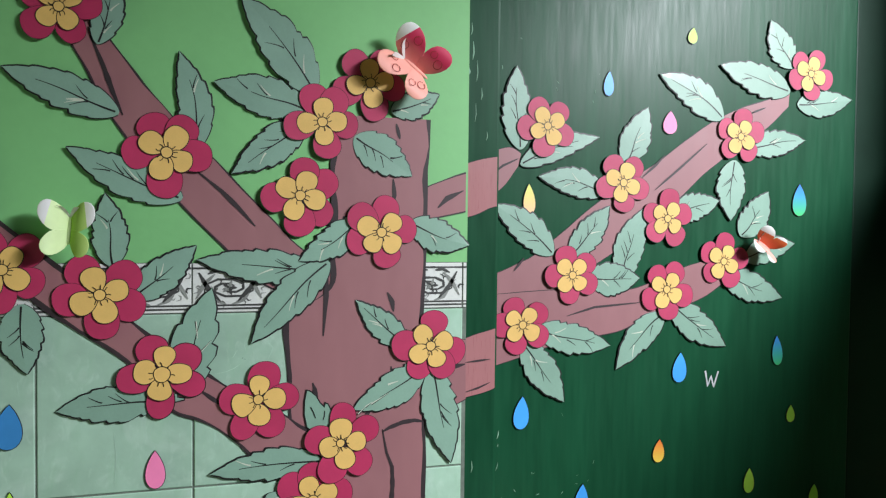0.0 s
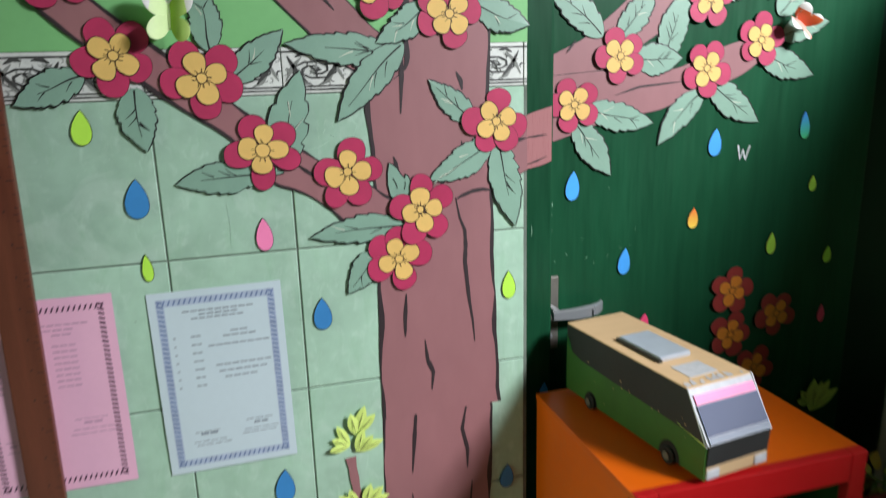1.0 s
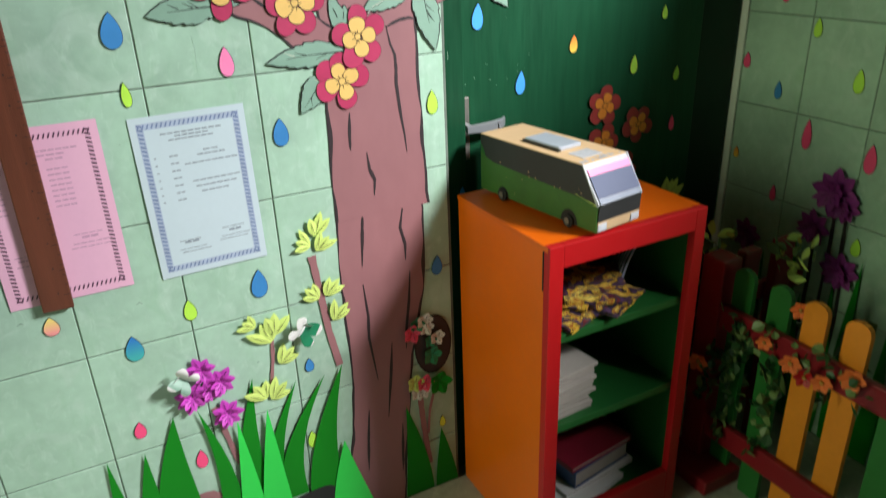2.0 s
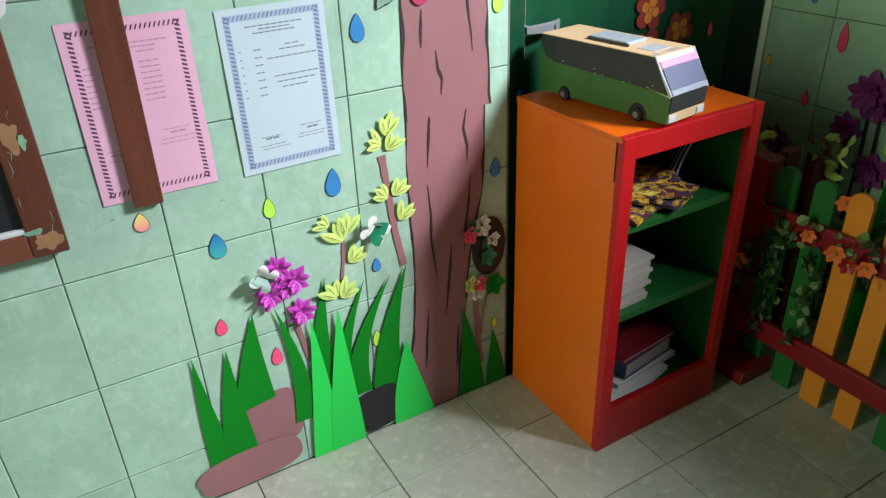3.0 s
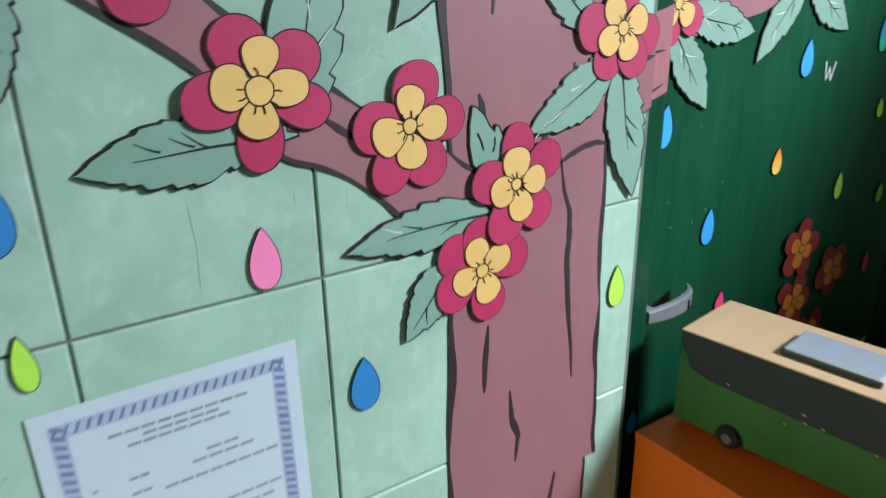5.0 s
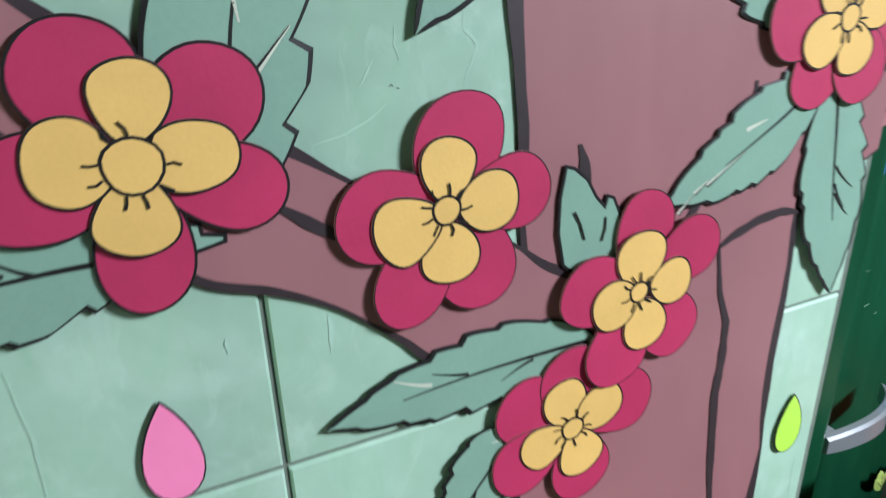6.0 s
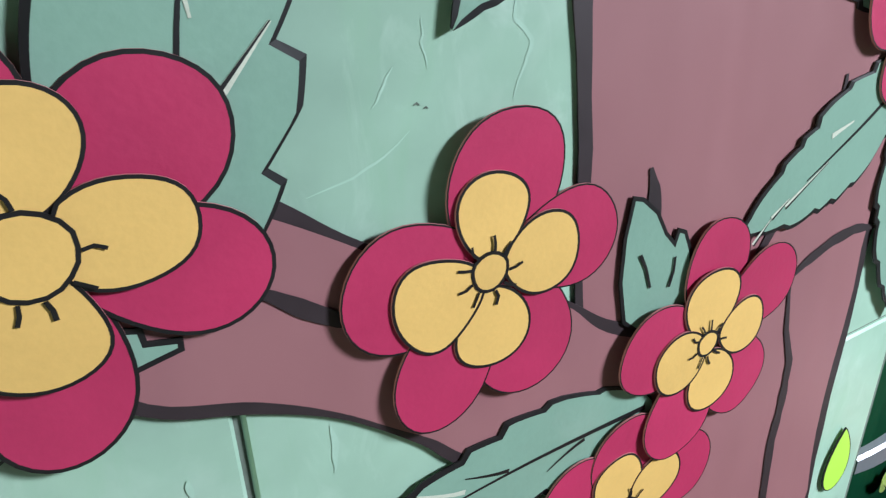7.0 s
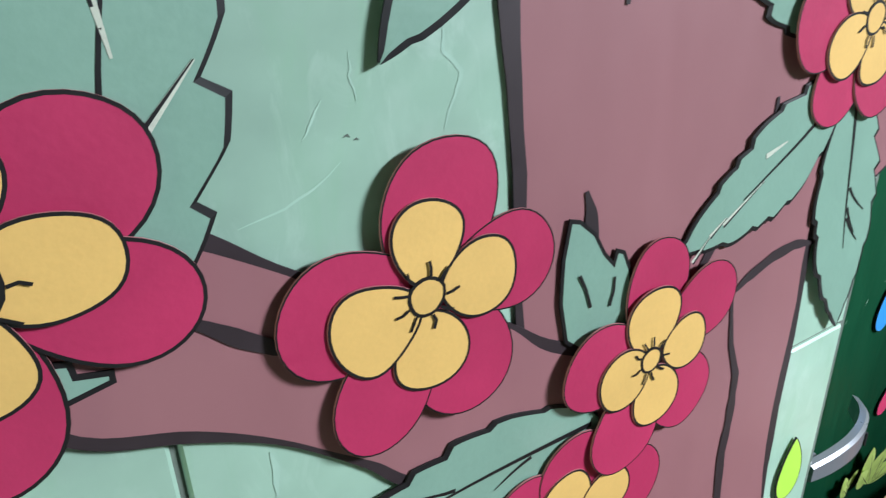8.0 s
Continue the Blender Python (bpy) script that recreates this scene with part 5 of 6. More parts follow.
            vv = [bm.verts.new((p.x - d, p.y, p.z)), bm.verts.new((p.x + d, p.y, p.z)), bm.verts.new((q.x + d, q.y, q.z)), bm.verts.new((q.x - d, q.y, q.z))]
            bm.faces.new(vv)
        part("feeler", bm, under, b)
    b.rotation_euler = (0, radians(spin), 0)
    return b


M_BFRED = blend_paper("crimson to peach card", (200, 44, 84), (248, 160, 156), 0.024, 0.002, "X")
M_BFPEACH = material("peach card", (250, 170, 156), 0.5, 0.08, 20, 120, 0.0)
M_BFLIME = material("pale lime card", (222, 242, 182), 0.5, 0.08, 20, 120, 0.0)
M_BFLIME2 = blend_paper("leaf lime to pale card", (206, 226, 150), (150, 192, 48), 0.036, 0.008, "X")
M_BFORANGE = material("burnt orange card", (206, 96, 52), 0.5, 0.1, 20, 120, 0.0)
butterfly(0.528, -0.016, 1.768, 0.067, -52, (M_BFRED, M_BFPEACH), M_CREAM, M_BFPEACH, "red and peach card butterfly over a blossom", squeeze=0.92, angles=(0.95, -0.5), tip=0.72)
butterfly(0.048, -0.014, 1.516, 0.054, 4, (M_BFLIME2, M_BFLIME), M_CREAM, M_BFLIME, "pale lime card butterfly with curled wings", spots=False, pale=0.5, rise=0.5, squeeze=0.8, angles=(0.72, -0.72))
butterfly(1.242, DY - 0.016, 1.498, 0.046, -55, (M_BFORANGE, M_BFPEACH), M_CREAM, M_BFPEACH, "orange and white card butterfly on the door", spots=False, pale=0.4, rise=0.55, squeeze=0.78)
butterfly(-0.036, -0.018, 0.54, 0.038, -50, (M_CREAM, M_LEAF), M_CREAM, M_LEAF, "white card butterfly on purple flowers", spots=False)
butterfly(0.226, -0.012, 0.575, 0.044, 40, (M_TEAL, M_CREAM), M_CREAM, M_CREAM, "white and emerald card butterfly on the tiles", spots=False)


def posy(x, z, R, mat, label, n=5, y=-0.006):
    f = thing("paper_flower", label, "paper flower", "small flowers beside the trunk", (x, y, z))
    for k in range(n):
        bm = bmesh.new()
        bud_petal(bm, 0, 0, 2 * math.pi * k / n + GARDEN.uniform(-0.2, 0.2), R, R * 0.85, -0.0006 * k, R * 0.35)
        part("petal", bm, [mat, M_INK], f)
    return f


posy(0.497, 0.482, 0.026, M_PINKHOT, "hot pink folded card flower")
posy(0.512, 0.505, 0.022, M_TEAL, "emerald folded card flower")
posy(0.532, 0.508, 0.024, M_CREAM, "white folded card flower")
posy(0.536, 0.488, 0.022, M_CREAM, "white folded card flower")
posy(0.565, 0.452, 0.022, M_CREAM, "white folded card flower in the oval")
posy(0.546, 0.447, 0.019, M_TEAL, "emerald folded card flower in the oval")
posy(0.548, 0.405, 0.028, M_TEAL, "dark emerald card flower in the oval")
posy(0.497, 0.338, 0.026, M_SPROUT, "lime folded card flower")
posy(0.525, 0.33, 0.026, M_PINKHOT, "hot pink folded card flower")
posy(0.503, 0.305, 0.022, M_CREAM, "white folded card flower")
posy(0.520, 0.302, 0.02, M_CREAM, "white folded card flower")
posy(0.566, 0.318, 0.036, M_GRASS, "green folded card leaf rosette")


# ---- bookcase and what it holds ----
BX0, BX1, BY0, BY1, BZ1 = 0.638, 1.055, -0.372, -0.006, 0.816
case = thing("bookcase", "orange bookcase with red front edges and green shelves", "bookcase", loc=(BX0, BY1, FLOOR))
BW, BD, BH = BX1 - BX0, BY1 - BY0, BZ1 - FLOOR
# parts in the case's own axes: x across, y from the front (-BD) to the back (0), z up
part("side_panel", boxed(0, 0.014, -BD + 0.004, 0, 0.0, BH - 0.012, bevel=0.002), M_ORANGE, case)
part("side_panel", boxed(BW - 0.014, BW, -BD + 0.004, 0, 0.0, BH - 0.012, bevel=0.002), M_ORANGE, case)
part("top_panel", boxed(-0.002, BW + 0.002, -BD + 0.002, 0, BH - 0.012, BH, bevel=0.002), M_ORANGE, case)
part("back_panel", boxed(0.014, BW - 0.014, -0.008, -0.002, 0.02, BH - 0.012), M_CASEGREEN, case)
part("inner_lining", boxed(0.0142, 0.0162, -BD + 0.02, -0.008, 0.09, BH - 0.0122), M_CASEGREEN, case)
part("inner_lining", boxed(BW - 0.0162, BW - 0.0142, -BD + 0.02, -0.008, 0.09, BH - 0.0122), M_CASEGREEN, case)
part("front_stile", boxed(-0.001, 0.034, -BD - 0.004, -BD + 0.016, 0.0, BH + 0.001, bevel=0.002), M_REDPAINT, case, "red painted front edge")
part("front_stile", boxed(BW - 0.03, BW + 0.001, -BD - 0.004, -BD + 0.016, 0.0, BH + 0.001, bevel=0.002), M_REDPAINT, case)
part("open_joint", boxed(-0.0016, -0.0002, -BD + 0.0162, -BD + 0.0195, BH - 0.1, BH - 0.003), M_BLACK, case, "dark open joint")
part("top_rail", boxed(0.034, BW - 0.03, -BD - 0.0035, -BD + 0.016, BH - 0.05, BH + 0.0008, bevel=0.002), M_REDPAINT, case)
part("plinth_rail", boxed(0.034, BW - 0.03, -BD - 0.0035, -BD + 0.016, 0.0, 0.128, bevel=0.002), M_REDPAINT, case)
for zz in (0.612, 0.375):
    part("shelf", boxed(0.0164, BW - 0.0164, -BD + 0.018, -0.009, zz - 0.008, zz + 0.012, bevel=0.002), M_CASEGREEN, case)
part("bottom_shelf", boxed(0.0164, BW - 0.0164, -BD + 0.018, -0.009, 0.085, 0.1, bevel=0.002), M_CASEGREEN, case)

BOOKS = random.Random(3)


def book(x, y, z, w, d, h, cover, spin=0.0, label="", pages=None, tilt=0.0, roll=0.0):
    """A closed book lying flat: cover boards, spine and a block of pages set back."""
    b = thing("book", label, "book", "books in the case", (x, y, z))
    bm = boxed(-w / 2, w / 2, -d / 2, d / 2, 0, 0.0022, bevel=0.0006)
    box(bm, -w / 2, w / 2, -d / 2, d / 2, h - 0.0022, h, bevel=0.0006)
    box(bm, -w / 2, -w / 2 + 0.0022, -d / 2, d / 2, 0.0022, h - 0.0022)
    bmesh.ops.recalc_face_normals(bm, faces=bm.faces)
    part("cover", bm, cover, b)
    bm = boxed(-w / 2 + 0.0023, w / 2 - 0.004, -d / 2 + 0.004, d / 2 - 0.004, 0.0022, h - 0.0022)
    part("page_block", bm, pages or M_PAPER, b)
    b.matrix_basis = pose(x, y, z, tilt, roll, spin)
    return b


def paper_stack(x, y, z, w, d, h, spin, label, n=10):
    b = thing("paper_stack", label, "paper stack", loc=(x, y, z))
    for i in range(n):
        bm = boxed(-w / 2, w / 2, -d / 2, d / 2, 0, h / n * 0.94, bevel=0.0008)
        p = part("sheaf", bm, M_PAPER, b)
        p.matrix_basis = pose(BOOKS.uniform(-0.008, 0.008), BOOKS.uniform(-0.008, 0.008), h * i / n, 0, 0, BOOKS.uniform(-4, 4))
    b.rotation_euler = (0, 0, radians(spin))
    return b


S1, S2, S3 = FLOOR + 0.6245, FLOOR + 0.3875, FLOOR + 0.1005
paper_stack(0.735, -0.235, S2, 0.13, 0.2, 0.115, 4, "leaning stack of white papers on the green shelf", 12)
book(0.80, -0.262, S3, 0.24, 0.17, 0.012, M_CREAM, 14, "wide white album sticking out of the bottom shelf")
book(0.86, -0.205, S3 + 0.0125, 0.235, 0.2, 0.012, M_CREAM, 6, "white folder lying under books")
book(0.868, -0.205, S3 + 0.025, 0.2, 0.18, 0.048, M_BOOKBLUE, 9, "thick blue book with grey page edges")
book(0.872, -0.2, S3 + 0.0735, 0.215, 0.185, 0.014, M_BOOKRED, 7, "red book on top of a stack")
for i, (x, y, s, lb) in enumerate(((0.745, -0.245, 20, "dark glossy magazine lying open on the shelf"), (0.79, -0.235, -12, "brown printed magazine on the shelf"), (0.845, -0.255, 25, "yellow printed magazine on the shelf"), (0.765, -0.205, 40, "crumpled picture magazine on the shelf"), (0.86, -0.24, -30, "crumpled yellow magazine on the shelf"))):
    mg = thing("magazine", lb, "magazine", "magazines on the top shelf", (x, y, S1 + 0.001 + 0.0065 * i))
    bm = bmesh.new()
    w, d, n = 0.15, 0.2, 9
    g = [[bm.verts.new((w * (a / n - 0.5), d * (b / n - 0.5), 0.006 + 0.016 * noise.noise(Vector((a * 0.45 + i * 3, b * 0.45, 2))) ** 2 + 0.003 * noise.noise(Vector((a * 1.7, b * 1.7, i))))) for b in range(n + 1)] for a in range(n + 1)]
    for a in range(n):
        for b in range(n):
            bm.faces.new((g[a][b], g[a + 1][b], g[a + 1][b + 1], g[a][b + 1]))
    r = bmesh.ops.extrude_edge_only(bm, edges=[e for e in bm.edges if len(e.link_faces) == 1])
    for v in r["geom"]:
        if isinstance(v, bmesh.types.BMVert):
            v.co.z = 0.0
    part("page_block", bm, M_MAG, mg)
    mg.rotation_euler = (0, 0, radians(s))
bk = thing("book", "thin dark red book leaning at the back", "book", "leaning books", (0.83, -0.06, S1))
part("cover", boxed(-0.07, 0.05, -0.004, 0.004, 0.0, 0.15, bevel=0.001), M_BOOKRED, bk)
part("page_block", boxed(0.05, 0.0515, -0.0026, 0.0026, 0.003, 0.147), M_PAPER, bk)
bk.matrix_basis = pose(0.83, -0.07, S1 + 0.0005, -14, 0, 4)
for i in range(6):                       # bent clear strips standing at the back
    bm = bmesh.new()
    prev = None
    for q in range(9):
        u = q / 8
        px, pz = 0.055 * u ** 1.7 + 0.004 * i * u, 0.165 * u
        row = [bm.verts.new((px - 0.003, 0.004 * math.sin(u * 3 + i), pz)), bm.verts.new((px + 0.003, 0.004 * math.sin(u * 3 + i), pz))]
        if prev:
            bm.faces.new((prev[0], prev[1], row[1], row[0]))
        prev = row
    st = part("plastic_strip", bm, M_SILL)
    st.matrix_basis = pose(0.928 + 0.011 * i, -0.26 + 0.02 * i, S1 + 0.0005, 4, 0, 10 * i - 20)
    tagged(st, "thin clear plastic strip standing on the green shelf", "plastic strip", "clear strips")

# ---- cardboard bus ----
bus = thing("toy_bus", "handmade cardboard bus with green sides and dark windows", "toy bus", loc=(0.757, -0.012, BZ1 + 0.0025))
# own axes: x across the width, -y towards the front, z up; length 0.36, width 0.122, height 0.142
HW, LEN, H = 0.061, 0.362, 0.140


def bus_side(x, out):
    """One painted flank with the raked front edge; green below, charcoal window band above a wavy line."""
    t = 0.003 * out
    green = [(0.0, 0.008), (LEN, 0.008), (LEN, 0.03), (LEN + 0.002, 0.066)] + [(LEN - 0.045 * q, 0.070 + 0.0016 * q) for q in range(1, 8)] + [(0.02, 0.088), (0.0, 0.104)]
    dark = [(0.0, 0.1035), (0.02, 0.0875)] + [(LEN - 0.045 * q, 0.0695 + 0.0016 * q) for q in range(7, 0, -1)] + [(LEN + 0.002, 0.0655), (LEN - 0.045, H - 0.002), (0.0, H - 0.002)]
    for pts, mat, nm in ((green, M_BUSGREEN, "green_flank"), (dark, M_BUSBLACK, "window_band")):
        bm = bmesh.new()
        a = [bm.verts.new((x, -s, z)) for s, z in pts]
        b = [bm.verts.new((x + t, -s, z)) for s, z in pts]
        bm.faces.new(a), bm.faces.new(b)
        for i in range(len(a)):
            j = (i + 1) % len(a)
            bm.faces.new((a[i], a[j], b[j], b[i]))
        bmesh.ops.recalc_face_normals(bm, faces=bm.faces)
        part(nm, bm, mat, bus)


bus_side(-HW, -1), bus_side(HW, 1)
part("roof", boxed(-HW - 0.003, HW + 0.003, -LEN + 0.043, 0.001, H - 0.003, H, bevel=0.0012), M_KRAFT, bus, "bare brown cardboard roof")
part("rear_panel", boxed(-HW, HW, -0.003, 0.0, 0.008, H - 0.003), M_BUSGREEN, bus)
part("underside", boxed(-HW, HW, -LEN + 0.002, -0.003, 0.008, 0.011), M_KRAFT, bus)


def front_panel(s0, z0, s1, z1, mat, nm, out=0.0, inset=0.0, label=""):
    d = Vector((s1 - s0, z1 - z0)).normalized()
    nrm = Vector((d.y, -d.x))
    if nrm.x < 0:
        nrm = -nrm
    bm = bmesh.new()
    rows = []
    for k in (out, out + 0.0022):
        rows.append([bm.verts.new((x, -(s + nrm.x * k), z + nrm.y * k)) for x, s, z in ((-HW + inset, s0, z0), (HW - inset, s0, z0), (HW - inset, s1, z1), (-HW + inset, s1, z1))])
    a, b = rows
    bm.faces.new(a), bm.faces.new(b)
    for i in range(4):
        j = (i + 1) % 4
        bm.faces.new((a[i], a[j], b[j], b[i]))
    bmesh.ops.recalc_face_normals(bm, faces=bm.faces)
    return part(nm, bm, mat, bus, label)


TS, TZ, MS, MZ = LEN - 0.045, H - 0.003, LEN + 0.003, 0.066
lp = lambda q: (TS + (MS - TS) * q, TZ + (MZ - TZ) * q)
front_panel(*lp(0), *lp(1), M_TAPE, "front_shell", 0.0, -0.003, "glossy taped white front")
front_panel(*lp(0.13), *lp(0.30), pink, "pink_strip", 0.0026, 0.002, "pink paper strip over the windscreen")
front_panel(*lp(0.87), *lp(0.99), M_SILL, "sill_strip", 0.0027, 0.001, "pale grey strip under the windscreen")
front_panel(*lp(0.31), *lp(0.86), M_GLASSY, "windscreen", 0.0026, 0.001, "grey film windscreen")
front_panel(MS, MZ - 0.001, LEN, 0.03, M_BUSBLACK, "grille", 0.0, 0.0)
front_panel(LEN, 0.029, LEN - 0.002, 0.008, M_KRAFT, "bumper", 0.0, 0.0)
for sx in (-1, 1):
    bm = boxed(sx * (HW - 0.013) - 0.013, sx * (HW - 0.013) + 0.013, -LEN - 0.0035, -LEN + 0.004, 0.009, 0.026, bevel=0.003)
    part("headlight", bm, M_TAPE, bus)
    bm = boxed(sx * (HW + 0.003) - 0.0012, sx * (HW + 0.003) + 0.0012, -LEN + 0.002, -LEN + 0.045, 0.064, H)
    for v in bm.verts:
        v.co.y = -(LEN + 0.003 - 0.045 * (v.co.z - 0.064) / (H - 0.064)) + (0.003 if v.co.y > -LEN + 0.02 else 0)
    part("white_edge", bm, M_TAPE, bus)
    for wy in (-0.08, -0.288):
        bm = bmesh.new()
        bmesh.ops.create_cone(bm, cap_ends=True, segments=20, radius1=0.0148, radius2=0.0148, depth=0.010, matrix=Matrix.Translation((sx * (HW + 0.003), wy, 0.0138)) @ Matrix.Rotation(radians(90), 4, "Y"))
        bmesh.ops.bevel(bm, geom=[e for e in bm.edges if e.calc_length() < 0.008], offset=0.0015, segments=1, affect="EDGES")
        wh = part("wheel", bm, M_RUBBER, bus)
        bm = bmesh.new()
        bmesh.ops.create_cone(bm, cap_ends=True, segments=14, radius1=0.007, radius2=0.006, depth=0.003, matrix=Matrix.Translation((sx * (HW + 0.009), wy, 0.0138)) @ Matrix.Rotation(radians(90), 4, "Y"))
        part("hub", bm, M_IRON, wh)
for wy, ra in ((-0.08, 0.019), (-0.288, 0.024)):
    bm = bmesh.new()
    arc = [bm.verts.new((-HW - 0.0036, wy + ra * math.cos(q * math.pi / 12), 0.0085 + 1.25 * ra * math.sin(q * math.pi / 12))) for q in range(13)]
    bm.faces.new(arc)
    part("wheel_arch", bm, M_RUBBER, bus)
bm = bmesh.new()
bm.faces.new([bm.verts.new((-HW - 0.0037, -yy, zz)) for yy, zz in ((LEN - 0.001, 0.0645), (LEN - 0.055, 0.0745), (LEN - 0.062, 0.0775), (LEN - 0.04, 0.0715), (LEN, 0.0665))])
part("paint_edge", bm, M_SPROUT, bus, "pale green paint edge")
bm = bmesh.new()
bm.faces.new([bm.verts.new((-HW - 0.0037, -yy, zz)) for yy, zz in ((0.002, 0.118), (0.012, 0.104), (0.018, 0.09), (0.002, 0.1))])
part("paint_edge", bm, M_CASEGREEN, bus)
rs = random.Random(21)
for _ in range(14):
    yy, zz, e = rs.uniform(0.02, LEN - 0.04), rs.choice((rs.uniform(0.072, 0.09), rs.uniform(0.012, 0.13))), rs.uniform(0.0008, 0.002)
    bm = bmesh.new()
    bm.faces.new([bm.verts.new((-HW - 0.0037, -yy + p * e, zz + q * e)) for p, q in ((1.4, 0.2), (0.2, 1), (-1.2, 0.3), (-0.3, -0.8))])
    part("paint_chip", bm, M_KRAFT, bus)
part("roof_vent", boxed(-0.036, 0.028, -0.225, -0.118, H, H + 0.009, bevel=0.002), M_SILVER, bus, "silver foil roof unit")
part("vent_shadow_strip", boxed(-0.040, -0.034, -0.228, -0.116, H, H + 0.006), M_BUSBLACK, bus)
part("roof_patch", boxed(-0.034, 0.022, -0.292, -0.248, H, H + 0.001), M_TAPE, bus, "shiny tape patch")
rs = random.Random(9)
for _ in range(16):
    bm = bmesh.new()
    a = rs.uniform(-HW, HW)
    L = rs.uniform(0.008, 0.02)
    bm.faces.new([bm.verts.new(p) for p in ((a, -TS + 0.002, H + 0.0005), (a + 0.004, -TS + 0.002, H + 0.0005), (a + 0.005, -TS + L, H + 0.0009), (a + 0.001, -TS + L, H + 0.0009))])
    part("tape_strip", bm, M_TAPE, bus)
bus.matrix_basis = pose(0.757, -0.012, BZ1 + 0.0025, 0, 0, 8)

# ---- fence in the corner ----
fence = thing("picket_fence", "low fence with red rails and green and orange pickets", "fence", loc=(1.25, 0, FLOOR))
FH = 0.62


def picket(y, w, h, mat, x=0.0, foot=0.0):
    pts = [(-w / 2, foot), (w / 2, foot), (w / 2, h - w * 0.42)] + [(w / 2 * math.cos(a), h - w * 0.42 + w * 0.42 * math.sin(a)) for a in (0.5, 0.95, 1.57, 2.2, 2.64)] + [(-w / 2, h - w * 0.42)]
    bm = bmesh.new()
    a = [bm.verts.new((x, y + u, z)) for u, z in pts]
    b = [bm.verts.new((x + 0.014, y + u, z)) for u, z in pts]
    bm.faces.new(a), bm.faces.new(b)
    for i in range(len(a)):
        j = (i + 1) % len(a)
        bm.faces.new((a[i], a[j], b[j], b[i]))
    bmesh.ops.recalc_face_normals(bm, faces=bm.faces)
    part("picket", bm, mat, fence)


for y, mat in ((-0.345, M_FENCE_GREEN), (-0.45, M_FENCE_GREEN), (-0.543, M_FENCE_ORANGE), (-0.643, M_FENCE_ORANGE), (-0.755, M_FENCE_GREEN), (-0.955, M_FENCE_GREEN), (-1.055, M_FENCE_ORANGE), (-1.155, M_FENCE_ORANGE)):
    picket(y, 0.058, FH + 0.01, mat)
for y in (-0.27, -0.855, -1.255):
    part("post", boxed(-0.03, 0.035, y - 0.035, y + 0.035, 0, FH + 0.02, bevel=0.006), M_FENCE_RED, fence)
part("rail", boxed(-0.02, -0.001, -1.25, -0.24, 0.455, 0.52, bevel=0.004), M_FENCE_RED, fence)
part("rail", boxed(-0.02, -0.001, -1.25, -0.24, 0.115, 0.18, bevel=0.004), M_FENCE_RED, fence)
part("foot", boxed(-0.10, 0.03, -0.40, -0.22, 0, 0.045, bevel=0.006), M_FENCE_RED, fence)
for x in (0.10, 0.23):
    part("post", boxed(x - 0.03, x + 0.03, -0.285, -0.255, 0, FH + 0.015, bevel=0.006), M_FENCE_RED, fence)
part("rail", boxed(0.03, 0.36, -0.255, -0.24, 0.455, 0.51, bevel=0.004), M_FENCE_RED, fence)
part("rail", boxed(0.03, 0.36, -0.255, -0.24, 0.115, 0.17, bevel=0.004), M_FENCE_RED, fence)


def leafy(name, label, spots, n, size, mats, seed, cat="plant", kind="", wide=0.26):
    """Loose artificial foliage: many small bent leaves round the given places."""
    r = random.Random(seed)
    bm = bmesh.new()
    for _ in range(n):
        cx, cy, cz, sp = r.choice(spots)
        p = Vector((cx + r.gauss(0, sp), cy + r.gauss(0, sp), cz + r.gauss(0, sp)))
        L = size * r.uniform(0.6, 1.3)
        m = Matrix.Translation(p) @ Euler((r.uniform(0, 6.28), r.uniform(0, 6.28), r.uniform(0, 6.28))).to_matrix().to_4x4()
        mi = r.randrange(len(mats))
        prev = None
        for i in range(5):
            s = i / 4
            h = L * wide * math.sin(math.pi * min(1, 0.05 + 0.95 * s))
            row = [bm.verts.new(m @ Vector((s * L, q * h, 0.12 * L * s * s + abs(q) * h * 0.35))) for q in (-1, 0, 1)]
            if prev:
                for j in (0, 1):
                    bm.faces.new((prev[j], prev[j + 1], row[j + 1], row[j])).material_index = mi
            prev = row
    ob = part(name, bm, mats)
    return tagged(ob, label, cat, kind=kind)


leafy("artificial_vine", "hanging plastic vine with round dull green leaves on the fence", [(1.22, -0.37 - 0.012 * math.sin(k), 0.46 - 0.028 * k, 0.008) for k in range(13)] + [(1.222, -0.475 + 0.012 * math.sin(k * 1.3), 0.44 - 0.026 * k, 0.009) for k in range(12)] + [(1.215, -0.30, 0.36 - 0.03 * k, 0.008) for k in range(6)] + [(1.21, -0.33 - 0.05 * k, 0.475, 0.016) for k in range(9)], 210, 0.027, [M_VINE, M_VINE_D], 21, "artificial vine", kind="stuff", wide=0.46)
leafy("artificial_plant", "dark plastic foliage in the shaded corner behind the fence", [(1.36, -0.2, 0.30, 0.06), (1.32, -0.12, 0.45, 0.05), (1.40, -0.35, 0.30, 0.06), (1.2, -0.1, 0.35, 0.05), (1.15, -0.12, 0.18, 0.05), (1.42, -0.5, 0.35, 0.06)], 190, 0.06, [M_VINE_D, M_VINE_D, M_VINE], 22, kind="stuff")
leafy("artificial_plant", "yellow-green plastic sprig above the fence corner", [(1.31, -0.20, 0.60, 0.02), (1.42, -0.33, 0.60, 0.022), (1.18, -0.16, 0.62, 0.02), (1.155, -0.14, 0.45, 0.02)], 70, 0.04, [M_SPROUT, M_VINE], 23, kind="stuff")


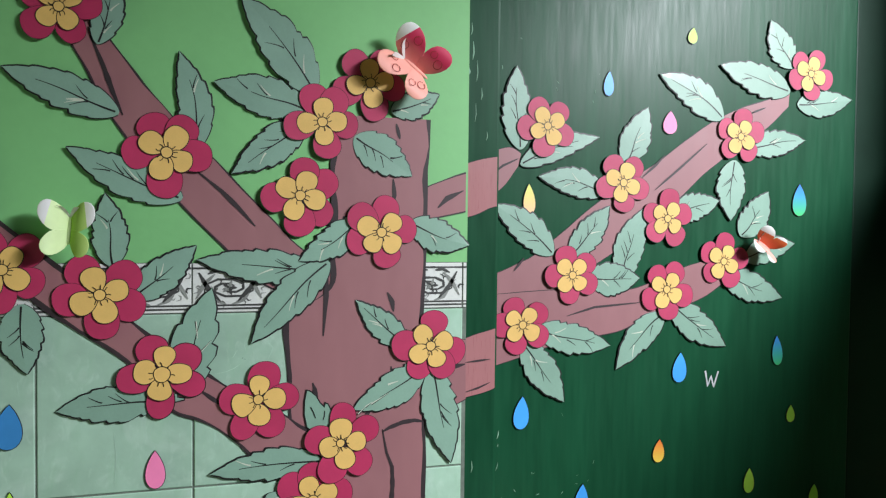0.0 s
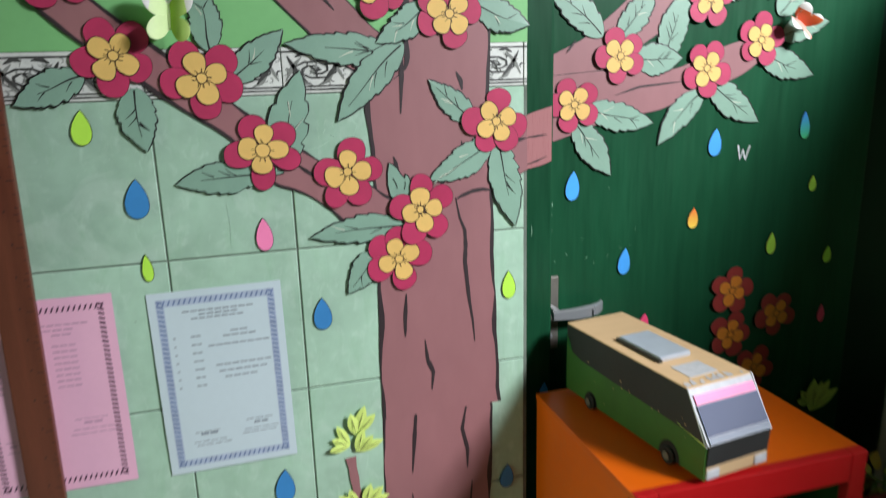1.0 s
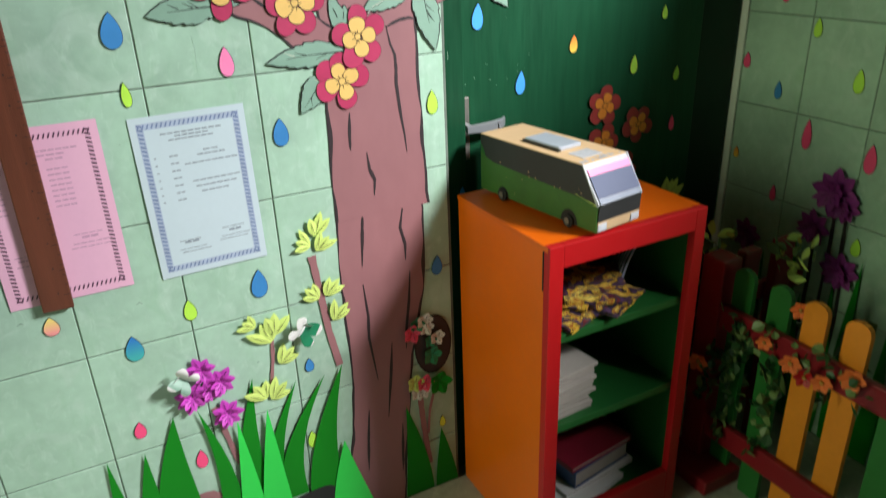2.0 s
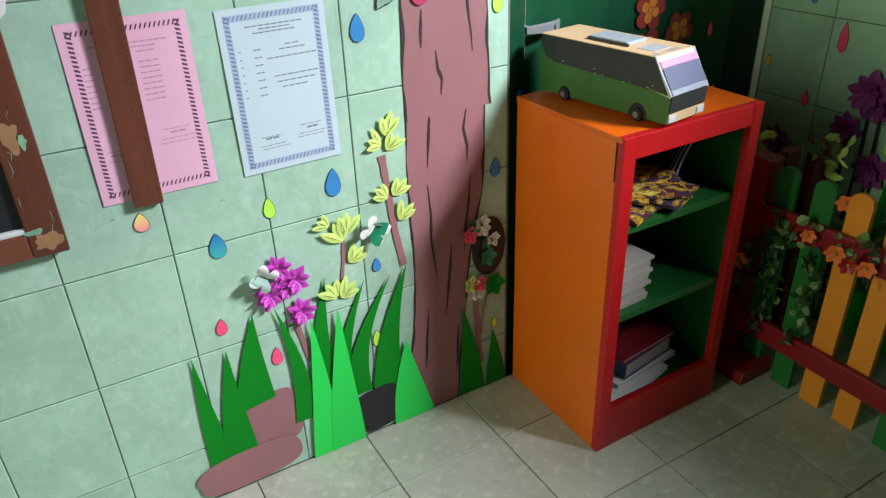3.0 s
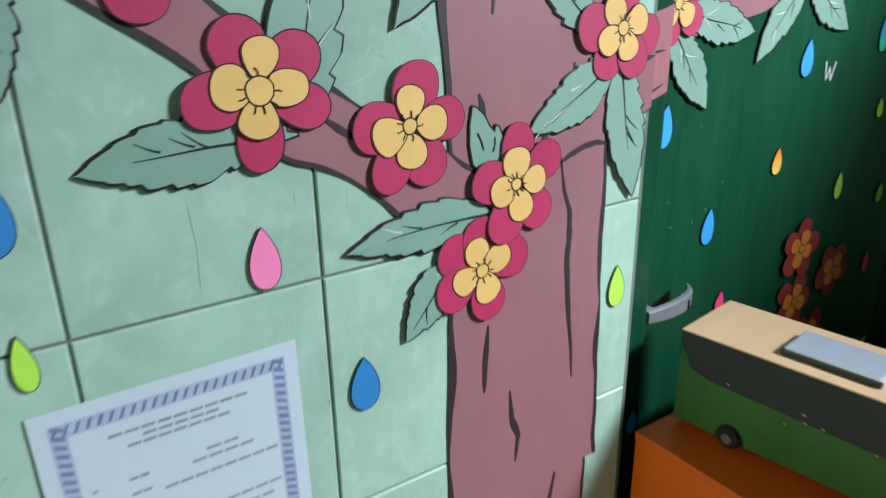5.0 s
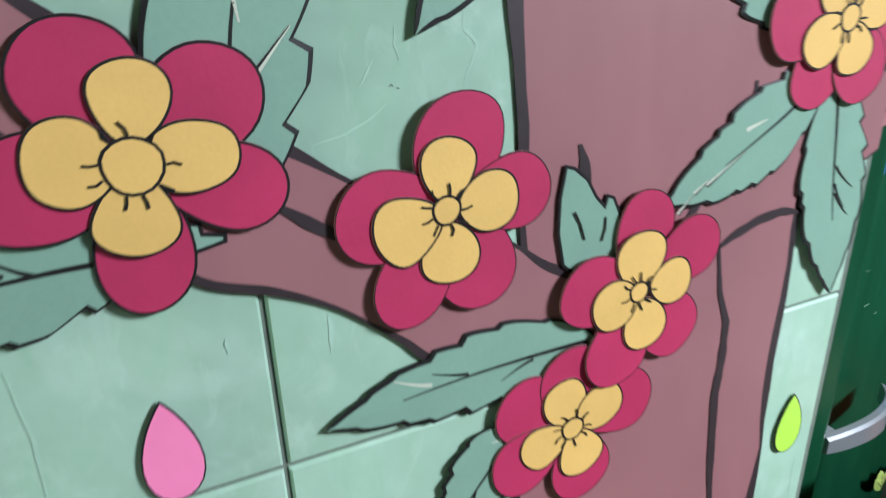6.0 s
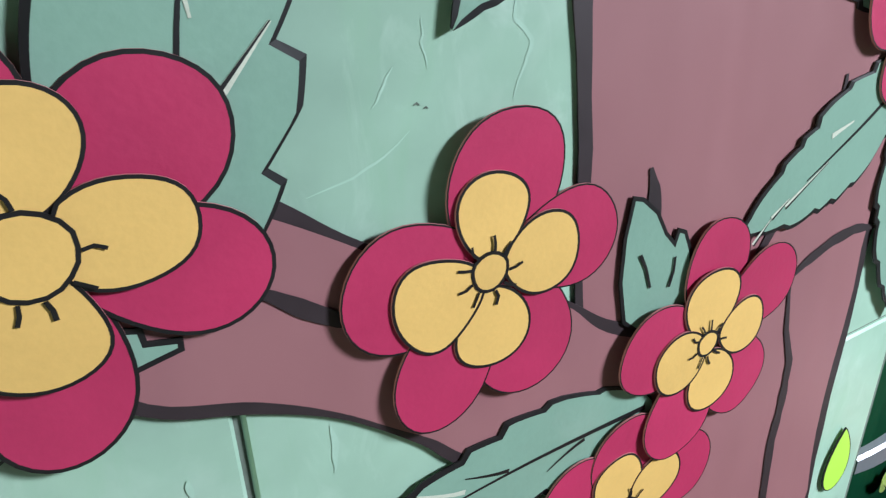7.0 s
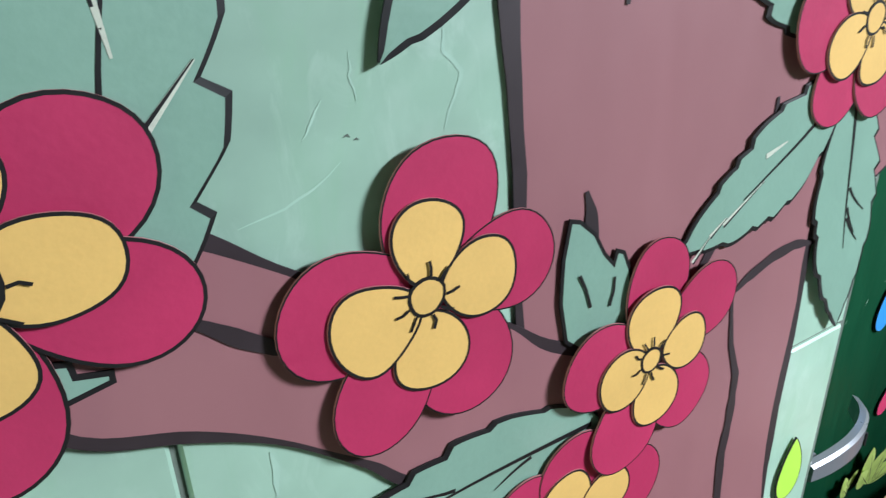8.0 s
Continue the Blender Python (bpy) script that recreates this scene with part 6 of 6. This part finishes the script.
def cloth_flower(x, y, z, R, mat, turn, label="orange cloth flower fixed on the fence"):
    f = thing("artificial_flower", label, "artificial flower", "cloth flowers on the fence", (x, y, z))
    for k in range(6):
        bm = bmesh.new()
        bud_petal(bm, 0, 0, 2 * math.pi * k / 6, R, R * 0.8, 0, R * 0.5)
        part("petal", bm, [mat, mat], f)
    bm = bmesh.new()
    bmesh.ops.create_uvsphere(bm, u_segments=8, v_segments=6, radius=R * 0.22, matrix=Matrix.Translation((0, -R * 0.2, 0)))
    part("flower_eye", bm, M_MAGYELLOW, f, smooth=True)
    f.rotation_euler = (0, 0, radians(turn))
    return f


for x, y, z, R, mat in ((1.195, -0.285, 0.325, 0.028, M_CLOTHORANGE), (1.205, -0.535, 0.455, 0.026, M_CLOTHORANGE), (1.203, -0.575, 0.44, 0.024, M_REDPAINT), (1.205, -0.615, 0.45, 0.024, M_CLOTHORANGE), (1.205, -0.46, 0.47, 0.02, M_CLOTHORANGE), (1.20, -0.68, 0.50, 0.028, M_CLOTHORANGE), (1.26, -0.50, 0.56, 0.024, M_CLOTHORANGE)):
    cloth_flower(x, y, z, R, mat, -60)

# tufts on the door and paper flowers on the shaded wall
for x, z, s, a in ((1.384, 0.612, 0.085, 66), (1.378, 0.632, 0.052, 126), (1.39, 0.64, 0.045, 70), (0.918, 0.784, 0.062, 98), (0.922, 0.784, 0.05, 30), (0.88, 0.788, 0.036, 104)):
    bud(x, z, s, a, 3, DY - 0.004, label="lime green folded card bud on the green door", group="lime buds on the door")



for y, z, h, w, c in ((0.047, 1.012, 0.045, 0.03, rose), (-0.07, 0.945, 0.05, 0.028, blue), (-0.181, 0.844, 0.085, 0.034, rose), (-0.297, 1.004, 0.062, 0.036, lime), (-0.367, 0.821, 0.078, 0.04, rose), (0.042, 0.741, 0.035, 0.024, sunset), (-0.105, 0.654, 0.05, 0.026, rose), (-0.378, 0.582, 0.052, 0.034, lime), (-0.16, 1.12, 0.05, 0.03, lime), (-0.05, 1.2, 0.05, 0.03, rose), (-0.25, 1.22, 0.05, 0.03, blue)):
    d = raindrop(0, 0, h, w, c, group="paper raindrops on the shaded wall")
    d.matrix_basis = pose(XR, y, z, 0, 0, 0) @ pose(0, 0, 0, 0, 0, -90)
for y, z, R in ((-0.30, 0.715, 0.07), (-0.255, 0.60, 0.052), (-0.355, 0.505, 0.058), (-0.045, 0.505, 0.052), (-0.335, 0.68, 0.045)):
    f = starburst(0, 0, R, 8, M_PURPLE_SHADE, "large purple card flower on the shaded wall, darkened in colour", group="purple flowers on the shaded wall")
    f.matrix_basis = pose(XR - 0.012, y, z, 0, 0, -90)
    bm = bmesh.new()
    stroke(bm, [(0, -0.01), (0.006, -0.15), (0.0, -(z - FLOOR - 0.1))], 0.012, -0.002, taper=False)
    edge_thickness(bm, 0.001)
    st = part("paper_strip", bm, M_BARK_D)
    st.matrix_basis = pose(XR, y, z, 0, 0, -90)
    tagged(st, "dark card stem on the shaded wall", "paper strip", "stems on the shaded wall")
for k, y in enumerate((-0.06, -0.12, -0.2, -0.26, -0.33, -0.42, -0.5, -0.58)):
    b = blade(-0.035, 0, 0.035, 0, 0.01 * (-1) ** k, 0.42 + 0.08 * (k % 3), M_GRASS, -0.003 - 0.001 * (k % 3), 0.012 * (-1) ** k)
    b.matrix_basis = pose(XR, y, FLOOR + 0.003, 0, 0, -90)


# ---- tiles, piece by piece ----
tile_field(XL, 0.62, FLOOR, BORDER0, 0.0018, Z0, COL, ROW, lambda u, v: pose(u, 0, v), wall_tree, M_TILE, "wall")
tile_field(-0.1, 1.5, FLOOR, BORDER0, 0.14, Z0, COL, ROW, lambda u, v: pose(XR, -u, v, 0, 0, -90), wall_east, M_TILE, "east")
tile_field(XL, XR, YB, 0.0, 0.162, -0.2, 0.3, 0.3, lambda u, v: pose(u, v, FLOOR, -90, 0, 0), floor, M_FLOOR, "floor", "floor_tile")
